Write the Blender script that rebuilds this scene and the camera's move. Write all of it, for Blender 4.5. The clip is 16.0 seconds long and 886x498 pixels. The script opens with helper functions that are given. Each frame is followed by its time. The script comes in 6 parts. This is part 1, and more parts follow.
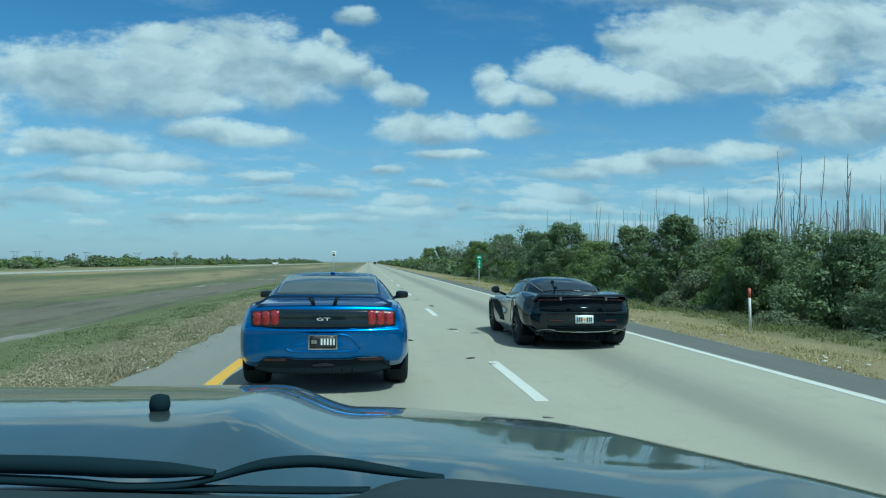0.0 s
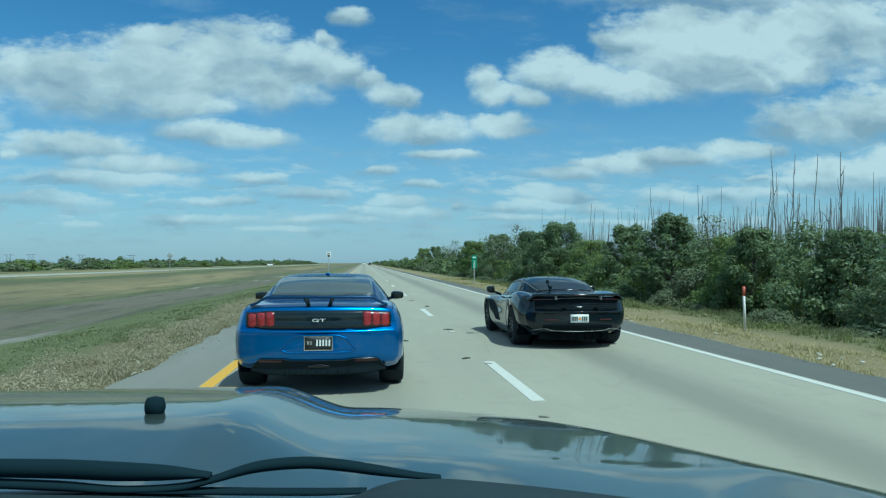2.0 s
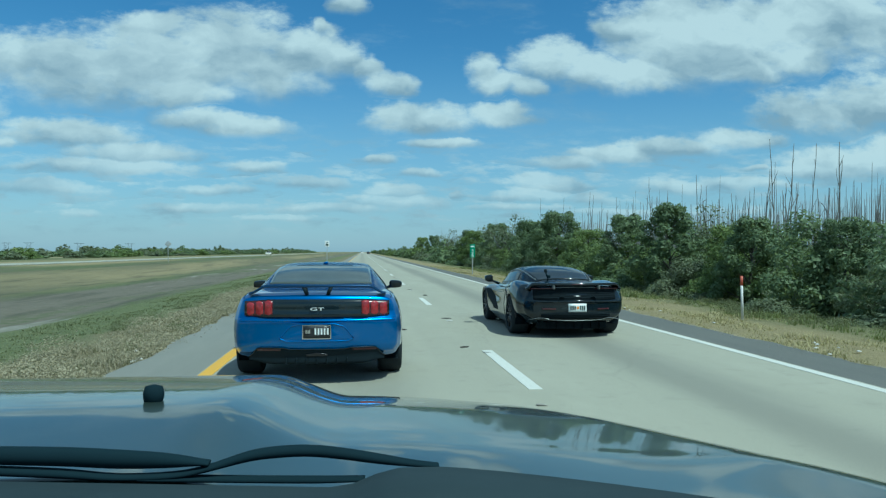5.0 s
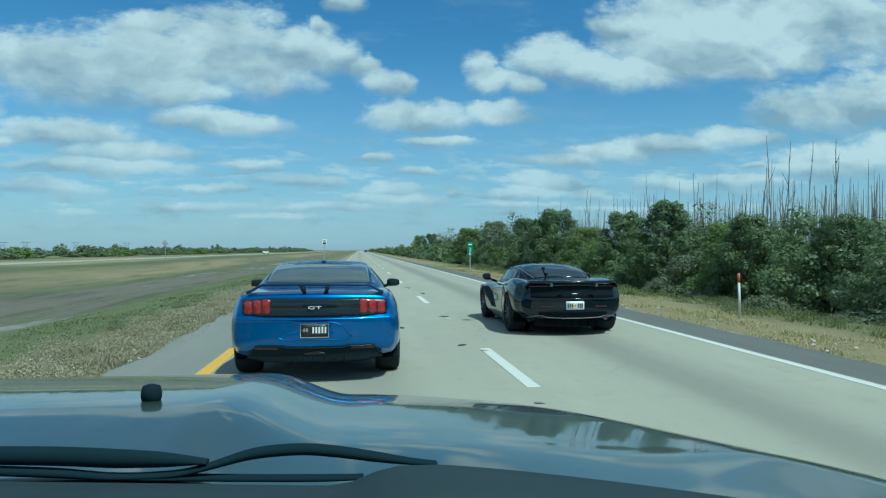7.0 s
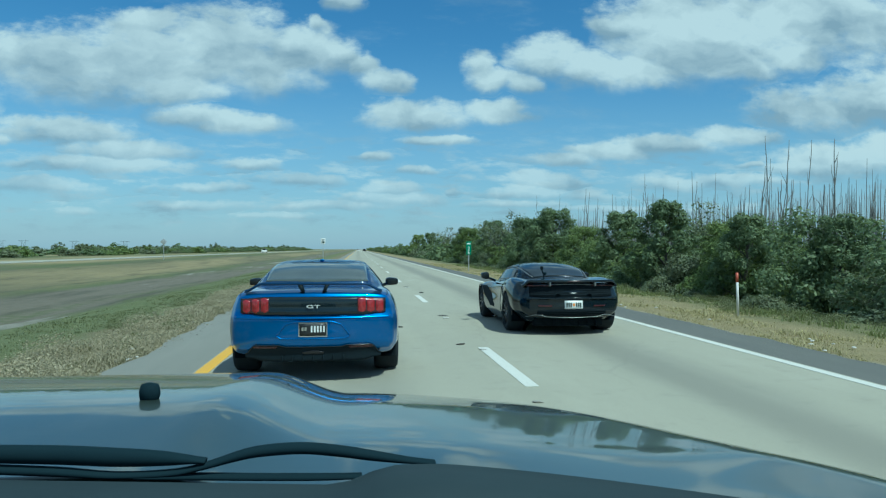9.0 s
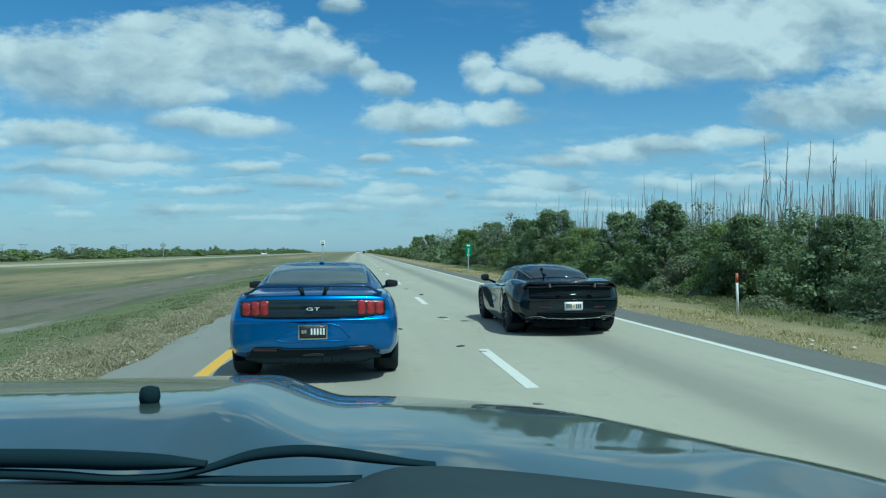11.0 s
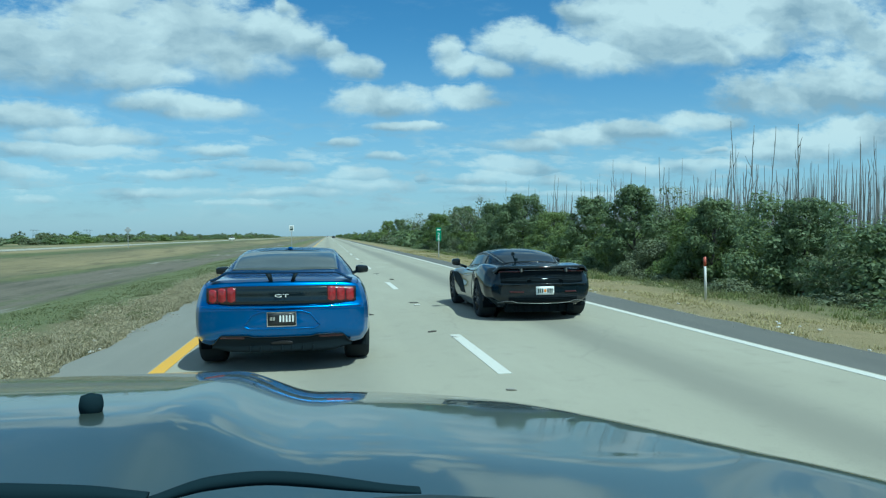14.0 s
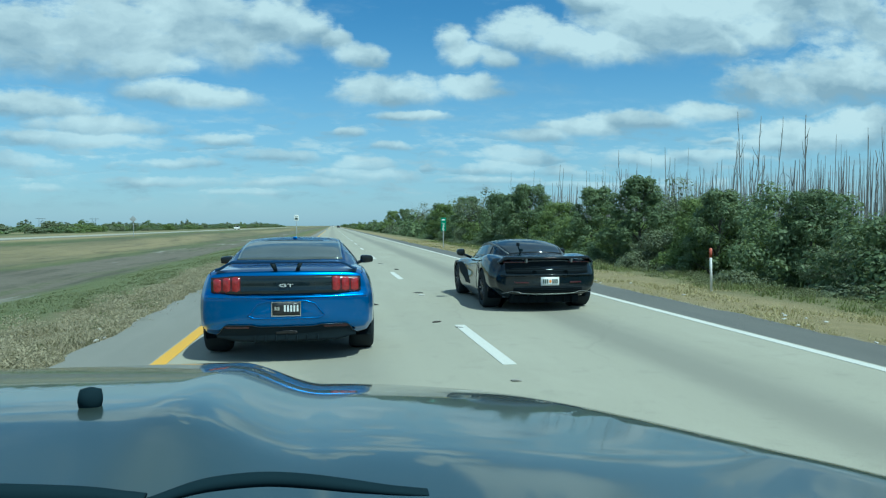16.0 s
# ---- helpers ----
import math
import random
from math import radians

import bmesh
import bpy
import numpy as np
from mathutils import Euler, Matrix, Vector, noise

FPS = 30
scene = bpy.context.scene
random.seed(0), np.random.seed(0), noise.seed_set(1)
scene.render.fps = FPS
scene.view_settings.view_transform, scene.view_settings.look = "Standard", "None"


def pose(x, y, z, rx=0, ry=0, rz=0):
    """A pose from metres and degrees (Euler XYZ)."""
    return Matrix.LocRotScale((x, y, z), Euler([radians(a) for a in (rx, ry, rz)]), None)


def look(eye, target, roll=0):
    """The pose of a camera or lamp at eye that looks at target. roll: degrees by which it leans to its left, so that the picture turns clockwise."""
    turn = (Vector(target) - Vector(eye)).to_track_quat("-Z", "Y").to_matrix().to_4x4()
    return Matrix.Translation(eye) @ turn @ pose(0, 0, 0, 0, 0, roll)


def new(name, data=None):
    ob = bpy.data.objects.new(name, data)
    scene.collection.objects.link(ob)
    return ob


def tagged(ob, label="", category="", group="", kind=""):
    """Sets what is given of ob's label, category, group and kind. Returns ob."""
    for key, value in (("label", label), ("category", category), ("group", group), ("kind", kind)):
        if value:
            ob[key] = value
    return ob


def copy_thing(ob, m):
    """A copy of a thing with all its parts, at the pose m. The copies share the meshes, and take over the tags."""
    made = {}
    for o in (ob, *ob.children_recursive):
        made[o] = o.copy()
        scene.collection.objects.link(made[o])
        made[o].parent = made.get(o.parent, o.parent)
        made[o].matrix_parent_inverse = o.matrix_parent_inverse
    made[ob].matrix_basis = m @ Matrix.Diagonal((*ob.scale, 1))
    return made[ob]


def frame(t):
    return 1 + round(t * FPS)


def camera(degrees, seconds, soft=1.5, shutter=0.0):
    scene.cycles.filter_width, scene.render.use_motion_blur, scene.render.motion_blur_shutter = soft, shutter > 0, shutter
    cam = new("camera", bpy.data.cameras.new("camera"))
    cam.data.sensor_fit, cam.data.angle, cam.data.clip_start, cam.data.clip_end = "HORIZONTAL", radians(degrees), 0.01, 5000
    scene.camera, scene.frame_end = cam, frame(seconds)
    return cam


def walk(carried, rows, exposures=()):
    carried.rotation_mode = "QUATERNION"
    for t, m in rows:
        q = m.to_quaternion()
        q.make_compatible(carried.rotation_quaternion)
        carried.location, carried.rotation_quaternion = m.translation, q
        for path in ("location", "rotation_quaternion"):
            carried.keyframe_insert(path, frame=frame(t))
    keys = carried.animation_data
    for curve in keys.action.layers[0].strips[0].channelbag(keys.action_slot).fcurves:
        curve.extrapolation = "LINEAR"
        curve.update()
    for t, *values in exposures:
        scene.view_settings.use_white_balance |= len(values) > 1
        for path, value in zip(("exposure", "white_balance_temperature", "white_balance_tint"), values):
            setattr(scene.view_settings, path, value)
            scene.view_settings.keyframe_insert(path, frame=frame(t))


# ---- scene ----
# camera: rides behind the bonnet, one lens
EYE = 1.464
cam = camera(63.2, 16.0, soft=1.25)
ROWS = [  # seconds, yaw, pitch, roll, metres leaned ahead; the eye rises by 8 mm near the end
    (0.0, -5.88, 1.07, -0.37, 0.000),
    (0.5, -6.01, 1.14, -0.28, 0.000),
    (1.0, -6.15, 1.23, -0.13, 0.000),
    (1.5, -6.20, 1.17, 0.00, 0.000),
    (2.0, -6.27, 1.09, 0.01, 0.000),
    (2.5, -6.32, 0.99, 0.02, 0.000),
    (3.0, -6.34, 0.90, 0.00, 0.000),
    (3.5, -6.33, 0.79, 0.02, 0.000),
    (4.0, -6.33, 0.57, -0.06, 0.000),
    (6.5, -6.55, 0.04, 0.01, 0.000),
    (7.0, -6.60, 0.07, 0.09, 0.000),
    (7.5, -6.71, 0.11, 0.11, 0.000),
    (8.0, -6.81, 0.09, 0.07, 0.000),
    (8.5, -6.82, 0.07, 0.02, 0.000),
    (9.0, -6.71, 0.00, -0.00, 0.000),
    (11.5, -6.87, 0.16, 0.39, 0.000),
    (12.0, -7.14, -0.03, 0.51, 0.000),
    (12.5, -7.40, -0.26, 0.54, 0.000),
    (13.0, -8.22, -0.51, 0.53, 0.064),
    (13.5, -8.56, -0.72, 0.40, 0.083),
    (14.0, -9.12, -1.11, 0.42, 0.122),
    (14.5, -9.06, -1.39, 0.30, 0.131),
    (15.0, -8.90, -1.58, 0.12, 0.134),
    (15.5, -8.62, -1.74, 0.18, 0.135),
    (16.0, -8.75, -1.90, 0.20, 0.152),
]
walk(cam, [(t, pose(0, ahead, EYE + min(0.008, 0.006 * max(0.0, t - 13.0)), 90 + pitch, roll, yaw)) for t, yaw, pitch, roll, ahead in ROWS], [(0.0, 0.12, 5340, -18.0), (12.5, 0.15, 5340, -18.0), (14.0, 0.25, 5340, -18.0), (16.0, 0.25, 5340, -18.0)])
# ---- sky and sun ----
SUN_WAY = Vector((0.34, -0.44, 0.90)).normalized()
scene.view_settings.exposure = 0.0
sun = new("sun", bpy.data.lights.new("sun", "SUN"))
sun.data.energy, sun.data.angle, sun.data.color = 3.6, radians(0.53), (1.0, 0.955, 0.88)
sun.matrix_world = look(SUN_WAY * 50, (0, 0, 0))

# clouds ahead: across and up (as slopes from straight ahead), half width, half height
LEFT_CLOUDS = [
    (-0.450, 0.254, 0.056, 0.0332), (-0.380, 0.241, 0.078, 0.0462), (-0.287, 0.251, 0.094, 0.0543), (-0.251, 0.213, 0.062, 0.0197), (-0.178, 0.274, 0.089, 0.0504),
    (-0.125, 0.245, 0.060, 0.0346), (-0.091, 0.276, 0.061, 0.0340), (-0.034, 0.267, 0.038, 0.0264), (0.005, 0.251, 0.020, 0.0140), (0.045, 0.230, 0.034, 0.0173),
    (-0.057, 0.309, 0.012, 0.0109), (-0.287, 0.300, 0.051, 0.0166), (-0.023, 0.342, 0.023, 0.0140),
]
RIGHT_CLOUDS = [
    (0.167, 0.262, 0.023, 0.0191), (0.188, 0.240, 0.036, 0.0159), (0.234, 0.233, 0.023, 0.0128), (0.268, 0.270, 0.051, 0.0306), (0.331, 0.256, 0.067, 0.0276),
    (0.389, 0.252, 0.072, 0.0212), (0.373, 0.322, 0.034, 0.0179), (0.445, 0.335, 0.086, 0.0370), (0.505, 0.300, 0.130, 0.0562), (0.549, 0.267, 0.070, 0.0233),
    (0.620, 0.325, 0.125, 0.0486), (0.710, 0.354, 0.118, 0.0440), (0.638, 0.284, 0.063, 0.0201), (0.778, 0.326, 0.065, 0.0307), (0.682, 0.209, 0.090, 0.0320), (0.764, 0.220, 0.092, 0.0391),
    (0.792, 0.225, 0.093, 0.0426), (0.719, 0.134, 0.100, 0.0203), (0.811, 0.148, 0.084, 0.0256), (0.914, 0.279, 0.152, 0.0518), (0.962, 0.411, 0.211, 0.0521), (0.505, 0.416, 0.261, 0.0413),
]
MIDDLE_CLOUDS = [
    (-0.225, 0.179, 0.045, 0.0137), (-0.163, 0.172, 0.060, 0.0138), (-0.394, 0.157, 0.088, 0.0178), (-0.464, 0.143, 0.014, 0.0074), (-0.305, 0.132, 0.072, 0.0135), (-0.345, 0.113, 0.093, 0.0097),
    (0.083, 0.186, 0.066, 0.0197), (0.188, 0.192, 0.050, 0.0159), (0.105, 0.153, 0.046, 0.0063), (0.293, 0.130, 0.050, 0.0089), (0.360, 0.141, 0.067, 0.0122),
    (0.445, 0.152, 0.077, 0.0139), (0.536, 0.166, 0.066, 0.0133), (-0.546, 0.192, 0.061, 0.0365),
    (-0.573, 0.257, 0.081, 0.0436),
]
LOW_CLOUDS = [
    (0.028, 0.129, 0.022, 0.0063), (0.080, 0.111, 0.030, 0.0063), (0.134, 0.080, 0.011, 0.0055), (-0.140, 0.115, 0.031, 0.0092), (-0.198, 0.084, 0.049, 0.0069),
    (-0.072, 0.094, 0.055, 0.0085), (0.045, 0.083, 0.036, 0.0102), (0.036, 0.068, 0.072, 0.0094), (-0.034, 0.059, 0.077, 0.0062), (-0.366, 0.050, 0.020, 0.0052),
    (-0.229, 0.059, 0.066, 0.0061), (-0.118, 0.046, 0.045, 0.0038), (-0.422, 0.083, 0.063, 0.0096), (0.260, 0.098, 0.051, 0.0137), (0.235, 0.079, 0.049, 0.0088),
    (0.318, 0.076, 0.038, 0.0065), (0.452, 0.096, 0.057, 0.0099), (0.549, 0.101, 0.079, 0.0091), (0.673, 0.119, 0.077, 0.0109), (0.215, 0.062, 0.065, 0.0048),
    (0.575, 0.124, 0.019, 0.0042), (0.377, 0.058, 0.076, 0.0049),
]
world = bpy.data.worlds.new("sky")
world.use_nodes = True
scene.world = world


class Net:
    """Short hand for node trees."""

    def __init__(self, tree):
        self.t = tree
        tree.nodes.clear()

    def n(self, kind, ins=None, out=0, **props):
        nd = self.t.nodes.new(kind)
        for k, v in props.items():
            setattr_(nd, k, v)
        for k, v in (ins or {}).items():
            sock = nd.inputs[k]
            if isinstance(v, bpy.types.NodeSocket):
                self.t.links.new(v, sock)
            else:
                sock.default_value = v
        return nd.outputs[out] if len(nd.outputs) else None

    def m(self, op, a, b=0.0, c=0.0, clamp=False):
        return self.n("ShaderNodeMath", {0: a, 1: b, 2: c}, operation=op, use_clamp=clamp)

    def v(self, op, a, b=(0, 0, 0), out=0):
        return self.n("ShaderNodeVectorMath", {0: a, 1: b}, out=out, operation=op)

    def noise(self, vec, scale, detail=4.0, rough=0.55, out=0, **kw):
        return self.n("ShaderNodeTexNoise", {"Vector": vec, "Scale": scale, "Detail": detail, "Roughness": rough}, out=out, **kw)

    def ramp(self, x, stops):
        nd = self.t.nodes.new("ShaderNodeValToRGB")
        el = nd.color_ramp.elements
        while len(el) < len(stops):
            el.new(0.5)
        for e, (p, c) in zip(el, stops):
            e.position, e.color = p, (*c, 1) if len(c) == 3 else c
        self.t.links.new(x, nd.inputs[0])
        return nd.outputs[0]

    def step(self, x, lo, hi, a=0.0, b=1.0):
        return self.n("ShaderNodeMapRange", {0: x, 1: lo, 2: hi, 3: a, 4: b}, interpolation_type="SMOOTHSTEP")

    def mix(self, f, a, b, blend="MIX"):
        nd = self.t.nodes.new("ShaderNodeMix")
        nd.data_type, nd.blend_type = "RGBA", blend
        for k, v in ((0, f), (6, a), (7, b)):
            if isinstance(v, bpy.types.NodeSocket):
                self.t.links.new(v, nd.inputs[k])
            else:
                nd.inputs[k].default_value = (*v, 1) if k and len(v) == 3 else v
        return nd.outputs[2]

    def mixf(self, f, a, b):
        return self.n("ShaderNodeMix", {0: f, 2: a, 3: b})


def setattr_(nd, k, v):
    """Sets the few node properties that this file uses."""
    if k == "operation":
        nd.operation = v
    elif k == "use_clamp":
        nd.use_clamp = v
    elif k == "interpolation_type":
        nd.interpolation_type = v
    elif k == "noise_dimensions":
        nd.noise_dimensions = v
    elif k == "sky_type":
        nd.sky_type = v
    elif k == "feature":
        nd.feature = v
    elif k == "layer_name":
        nd.attribute_name = v


def make_sky():
    g = Net(world.node_tree)
    way = g.n("ShaderNodeTexCoord", out=0)
    sky = g.t.nodes.new("ShaderNodeTexSky")
    sky.sky_type, sky.sun_disc = "NISHITA", False
    sky.sun_elevation = math.asin(SUN_WAY.z)
    sky.sun_rotation = math.atan2(SUN_WAY.x, SUN_WAY.y)
    sky.altitude, sky.air_density, sky.dust_density, sky.ozone_density = 0, 1.0, 0.6, 2.5
    xyz = g.t.nodes.new("ShaderNodeSeparateXYZ")
    g.t.links.new(way, xyz.inputs[0])
    x, y, z = xyz.outputs
    fwd = g.m("MAXIMUM", y, 0.08)
    u, v = g.m("DIVIDE", x, fwd), g.m("DIVIDE", z, fwd)
    uv = g.n("ShaderNodeCombineXYZ", {0: u, 1: v})
    # ragged outlines at three sizes
    w1 = g.v("SUBTRACT", g.noise(uv, 16.0, 5.0, 0.55, out=1), (0.5, 0.5, 0.5))
    w1 = g.v("MULTIPLY", w1, (0.060, 0.034, 0.0))
    w2 = g.v("SUBTRACT", g.noise(uv, 5.0, 2.0, 0.5, out=1), (0.5, 0.5, 0.5))
    w2 = g.v("MULTIPLY", w2, (0.045, 0.016, 0.0))
    p = g.v("ADD", g.v("ADD", uv, w1), w2)
    calm = g.v("ADD", uv, g.v("MULTIPLY", w1, (0.9, 0.52, 0.0)))
    field, lift = None, None
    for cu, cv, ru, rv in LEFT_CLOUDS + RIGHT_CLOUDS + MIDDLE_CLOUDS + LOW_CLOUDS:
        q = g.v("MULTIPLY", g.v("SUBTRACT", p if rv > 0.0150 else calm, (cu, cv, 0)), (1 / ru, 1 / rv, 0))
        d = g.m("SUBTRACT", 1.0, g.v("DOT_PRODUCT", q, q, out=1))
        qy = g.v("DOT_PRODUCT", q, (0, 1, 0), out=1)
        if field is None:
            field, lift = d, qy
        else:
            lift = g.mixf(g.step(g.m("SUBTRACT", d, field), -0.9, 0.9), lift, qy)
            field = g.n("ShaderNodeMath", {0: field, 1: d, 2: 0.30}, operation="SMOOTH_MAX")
    fray = g.noise(g.v("MULTIPLY", uv, (1.0, 2.0, 1.0)), 30.0, 8.0, 0.62)
    soft = g.noise(g.v("MULTIPLY", uv, (1.0, 1.9, 1.0)), 8.0, 4.0, 0.55)
    ragged = g.m("ADD", field, g.m("ADD", g.m("MULTIPLY", g.m("SUBTRACT", fray, 0.5), g.step(v, 0.05, 0.20, 4.2, 2.4)), g.m("MULTIPLY", g.m("SUBTRACT", soft, 0.5), 2.2)))
    # crisp lit tops, soft undersides
    near = g.m("MULTIPLY", g.step(ragged, g.step(lift, -0.6, 0.5, -1.50, -0.85), g.step(lift, -0.6, 0.5, 0.95, 0.55)), g.step(lift, -1.60, -0.60))
    near = g.m("MULTIPLY", near, g.step(v, 0.02, 0.17, 0.42, 1.0))
    # the rest of the sky: the same kind of clouds on a level sheet
    flat = g.n("ShaderNodeCombineXYZ", {0: g.m("DIVIDE", x, g.m("MAXIMUM", z, 0.02)), 1: g.m("DIVIDE", y, g.m("MAXIMUM", z, 0.02))})
    # cover out of view is made thicker to add fill light
    rest = g.step(g.noise(flat, 0.8, 6.0, 0.55), 0.34, 0.70, 0.05, 0.85)
    ahead = g.m("MULTIPLY", g.step(y, 0.35, 0.7), g.step(v, 0.38, 0.52, 1.0, 0.0))
    mask = g.mixf(ahead, rest, near)
    # thin streaks low over the horizon
    streak = g.noise(g.v("MULTIPLY", uv, (17.0, 62.0, 1.0)), 1.0, 7.0, 0.62)
    low = g.m("MULTIPLY", g.step(v, 0.012, 0.05), g.step(v, 0.09, 0.20, 1.0, 0.0))
    thin = g.m("MULTIPLY", g.m("MULTIPLY", g.step(streak, 0.44, 0.66), low), 0.60)
    wisp = g.step(g.noise(g.v("MULTIPLY", uv, (5.0, 16.0, 1.0)), 1.0, 6.0, 0.65), 0.5, 0.8, 0.0, 0.30)
    clear = g.m("MULTIPLY", g.m("SUBTRACT", 1.0, mask), g.m("MULTIPLY", g.m("SUBTRACT", 1.0, thin), g.m("SUBTRACT", 1.0, wisp)))
    mask = g.m("SUBTRACT", 1.0, clear)
    # bright tops, grey bases
    puff = g.noise(g.v("MULTIPLY", p, (1.0, 1.9, 1.0)), 9.0, 6.0, 0.52)
    tone = g.m("ADD", g.m("MULTIPLY", g.m("SUBTRACT", puff, 0.5), 2.7), g.step(lift, -1.0, 0.4, 0.20, 0.72))
    tone = g.mixf(ahead, g.m("ADD", puff, 0.1), tone)
    body = g.ramp(tone, [(0.05, CLOUD_DARK), (0.85, CLOUD_LIGHT)])
    blue = g.n("ShaderNodeHueSaturation", {"Saturation": SKY_SAT, "Value": SKY_GAIN, "Color": sky.outputs[0]})
    haze = g.step(v, 0.0, 0.30, 0.62, 0.0)
    blue = g.mix(haze, blue, SKY_HAZE)
    col = g.mix(g.m("MULTIPLY", mask, 0.93), blue, body)
    bg = g.n("ShaderNodeBackground", {"Color": col, "Strength": 0.104})
    g.n("ShaderNodeOutputWorld", {"Surface": bg})


SKY_SAT, SKY_GAIN = 1.27, 0.90
CLOUD_DARK, CLOUD_LIGHT, SKY_HAZE = (2.6, 3.2, 3.85), (5.65, 6.0, 6.25), (2.42, 3.72, 5.40)
make_sky()


# ---- materials ----
def material(name):
    mat = bpy.data.materials.new(name)
    mat.use_nodes = True
    return mat, Net(mat.node_tree)


def finish(g, bump=None, strength=0.3, distance=0.01, **ins):
    """Principled surface out of plain or linked inputs, with an optional bump."""
    names = {"base": "Base Color", "rough": "Roughness", "metal": "Metallic", "coat": "Coat Weight", "coat_rough": "Coat Roughness", "ior": "IOR",
             "glow": "Emission Color", "glow_strength": "Emission Strength", "trans": "Transmission Weight", "spec": "Specular IOR Level",
             "sub": "Subsurface Weight", "alpha": "Alpha"}
    vals = {}
    for k, v in ins.items():
        vals[names[k]] = (*v, 1) if isinstance(v, tuple) and len(v) == 3 else v
    if bump is not None:
        vals["Normal"] = g.n("ShaderNodeBump", {"Height": bump, "Strength": strength, "Distance": distance})
    g.n("ShaderNodeOutputMaterial", {"Surface": g.n("ShaderNodeBsdfPrincipled", vals)})


def plain(name, base, rough=0.5, vary=0.12, scale=6.0, **kw):
    """A mostly even material with slight dirt and grain."""
    mat, g = material(name)
    at = g.n("ShaderNodeTexCoord", out=3)
    nz = g.noise(at, scale, 6.0, 0.6)
    dark = tuple(c * (1 - vary) for c in base)
    lite = tuple(min(1, c * (1 + vary)) for c in base)
    col = g.ramp(nz, [(0.3, dark), (0.7, lite)])
    r = g.n("ShaderNodeMapRange", {0: nz, 1: 0.3, 2: 0.7, 3: max(0, rough - 0.06), 4: min(1, rough + 0.06)})
    finish(g, base=col, rough=r, **kw)
    return mat


def place(g):
    return g.n("ShaderNodeNewGeometry", out=0)


def across(g):
    xyz = g.t.nodes.new("ShaderNodeSeparateXYZ")
    g.t.links.new(place(g), xyz.inputs[0])
    return xyz.outputs


def concrete_road():
    mat, g = material("worn_pale_road")
    at = place(g)
    x, y, z = across(g)
    along = g.v("MULTIPLY", at, (1.0, 0.05, 1.0))
    big = g.noise(along, 1.3, 4.0, 0.5)
    fine = g.noise(at, 90.0, 3.0, 0.7)
    mid = g.noise(at, 3.0, 5.0, 0.6)
    grit = g.n("ShaderNodeTexVoronoi", {"Vector": at, "Scale": 160.0})
    base = g.mix(big, (0.300, 0.292, 0.230), (0.378, 0.366, 0.290))
    # oil and rubber down the middle of each lane, softly ragged
    wob = g.m("MULTIPLY", g.m("SUBTRACT", g.noise(along, 0.9, 3.0), 0.5), 0.7)
    for mid_x, half, amount in ((3.72, 0.75, 0.50), (0.02, 0.8, 0.30)):
        off = g.m("ABSOLUTE", g.m("SUBTRACT", g.m("ADD", x, wob), mid_x))
        f = g.m("MULTIPLY", g.step(off, 0.10, half, 1.0, 0.0), amount)
        base = g.mix(f, base, (0.13, 0.13, 0.115))
    patch = g.noise(g.v("MULTIPLY", at, (1.0, 0.35, 1.0)), 0.55, 5.0, 0.6)
    base = g.mix(g.step(patch, 0.52, 0.72, 0.0, 0.30), base, (0.235, 0.23, 0.185))
    base = g.mix(g.step(patch, 0.30, 0.46, 0.22, 0.0), base, (0.47, 0.455, 0.37))
    base = g.mix(g.step(mid, 0.54, 0.75, 0.0, 0.34), base, (0.20, 0.20, 0.165))
    speck = g.noise(at, 28.0, 4.0, 0.75)
    base = g.mix(g.step(speck, 0.56, 0.72, 0.0, 0.45), base, (0.17, 0.168, 0.14))
    base = g.mix(g.step(fine, 0.45, 0.75, 0.0, 0.40), base, (0.17, 0.17, 0.145))
    crack = g.n("ShaderNodeTexVoronoi", {"Vector": g.v("ADD", g.v("MULTIPLY", at, (1.0, 0.45, 1.0)), g.v("MULTIPLY", g.noise(at, 1.5, 4.0, out=1), (0.5, 0.5, 0.0))), "Scale": 0.34}, feature="DISTANCE_TO_EDGE")
    base = g.mix(g.m("MULTIPLY", g.step(crack, 0.0, 0.012, 1.0, 0.0), g.step(patch, 0.42, 0.60, 0.0, 0.16)), base, (0.11, 0.11, 0.10))
    base = g.mix(g.step(grit, 0.0, 0.35, 0.16, 0.0), base, (0.5, 0.49, 0.43))
    finish(g, bump=g.m("ADD", fine, g.m("MULTIPLY", grit, 0.5)), strength=0.35, distance=0.004, base=base, rough=0.85)
    return mat


def asphalt(name, dark, light):
    mat, g = material(name)
    at = place(g)
    fine = g.noise(at, 120.0, 3.0, 0.7)
    mid = g.noise(g.v("MULTIPLY", at, (1.0, 0.15, 1.0)), 2.5, 5.0, 0.6)
    base = g.mix(mid, dark, light)
    base = g.mix(g.step(fine, 0.5, 0.75, 0.0, 0.35), base, (0.28, 0.27, 0.25))
    finish(g, bump=fine, strength=0.5, distance=0.006, base=base, rough=0.9)
    return mat


def road_paint(name, base):
    mat, g = material(name)
    at = place(g)
    wear = g.noise(at, 40.0, 6.0, 0.7)
    long_wear = g.noise(g.v("MULTIPLY", at, (3.0, 0.3, 1.0)), 2.0, 4.0)
    col = g.mix(g.step(wear, 0.50, 0.72, 0.0, 0.55), base, (0.33, 0.32, 0.28))
    col = g.mix(g.step(long_wear, 0.5, 0.8, 0.0, 0.25), col, (0.35, 0.34, 0.30))
    finish(g, bump=wear, strength=0.2, distance=0.003, base=col, rough=0.65)
    return mat


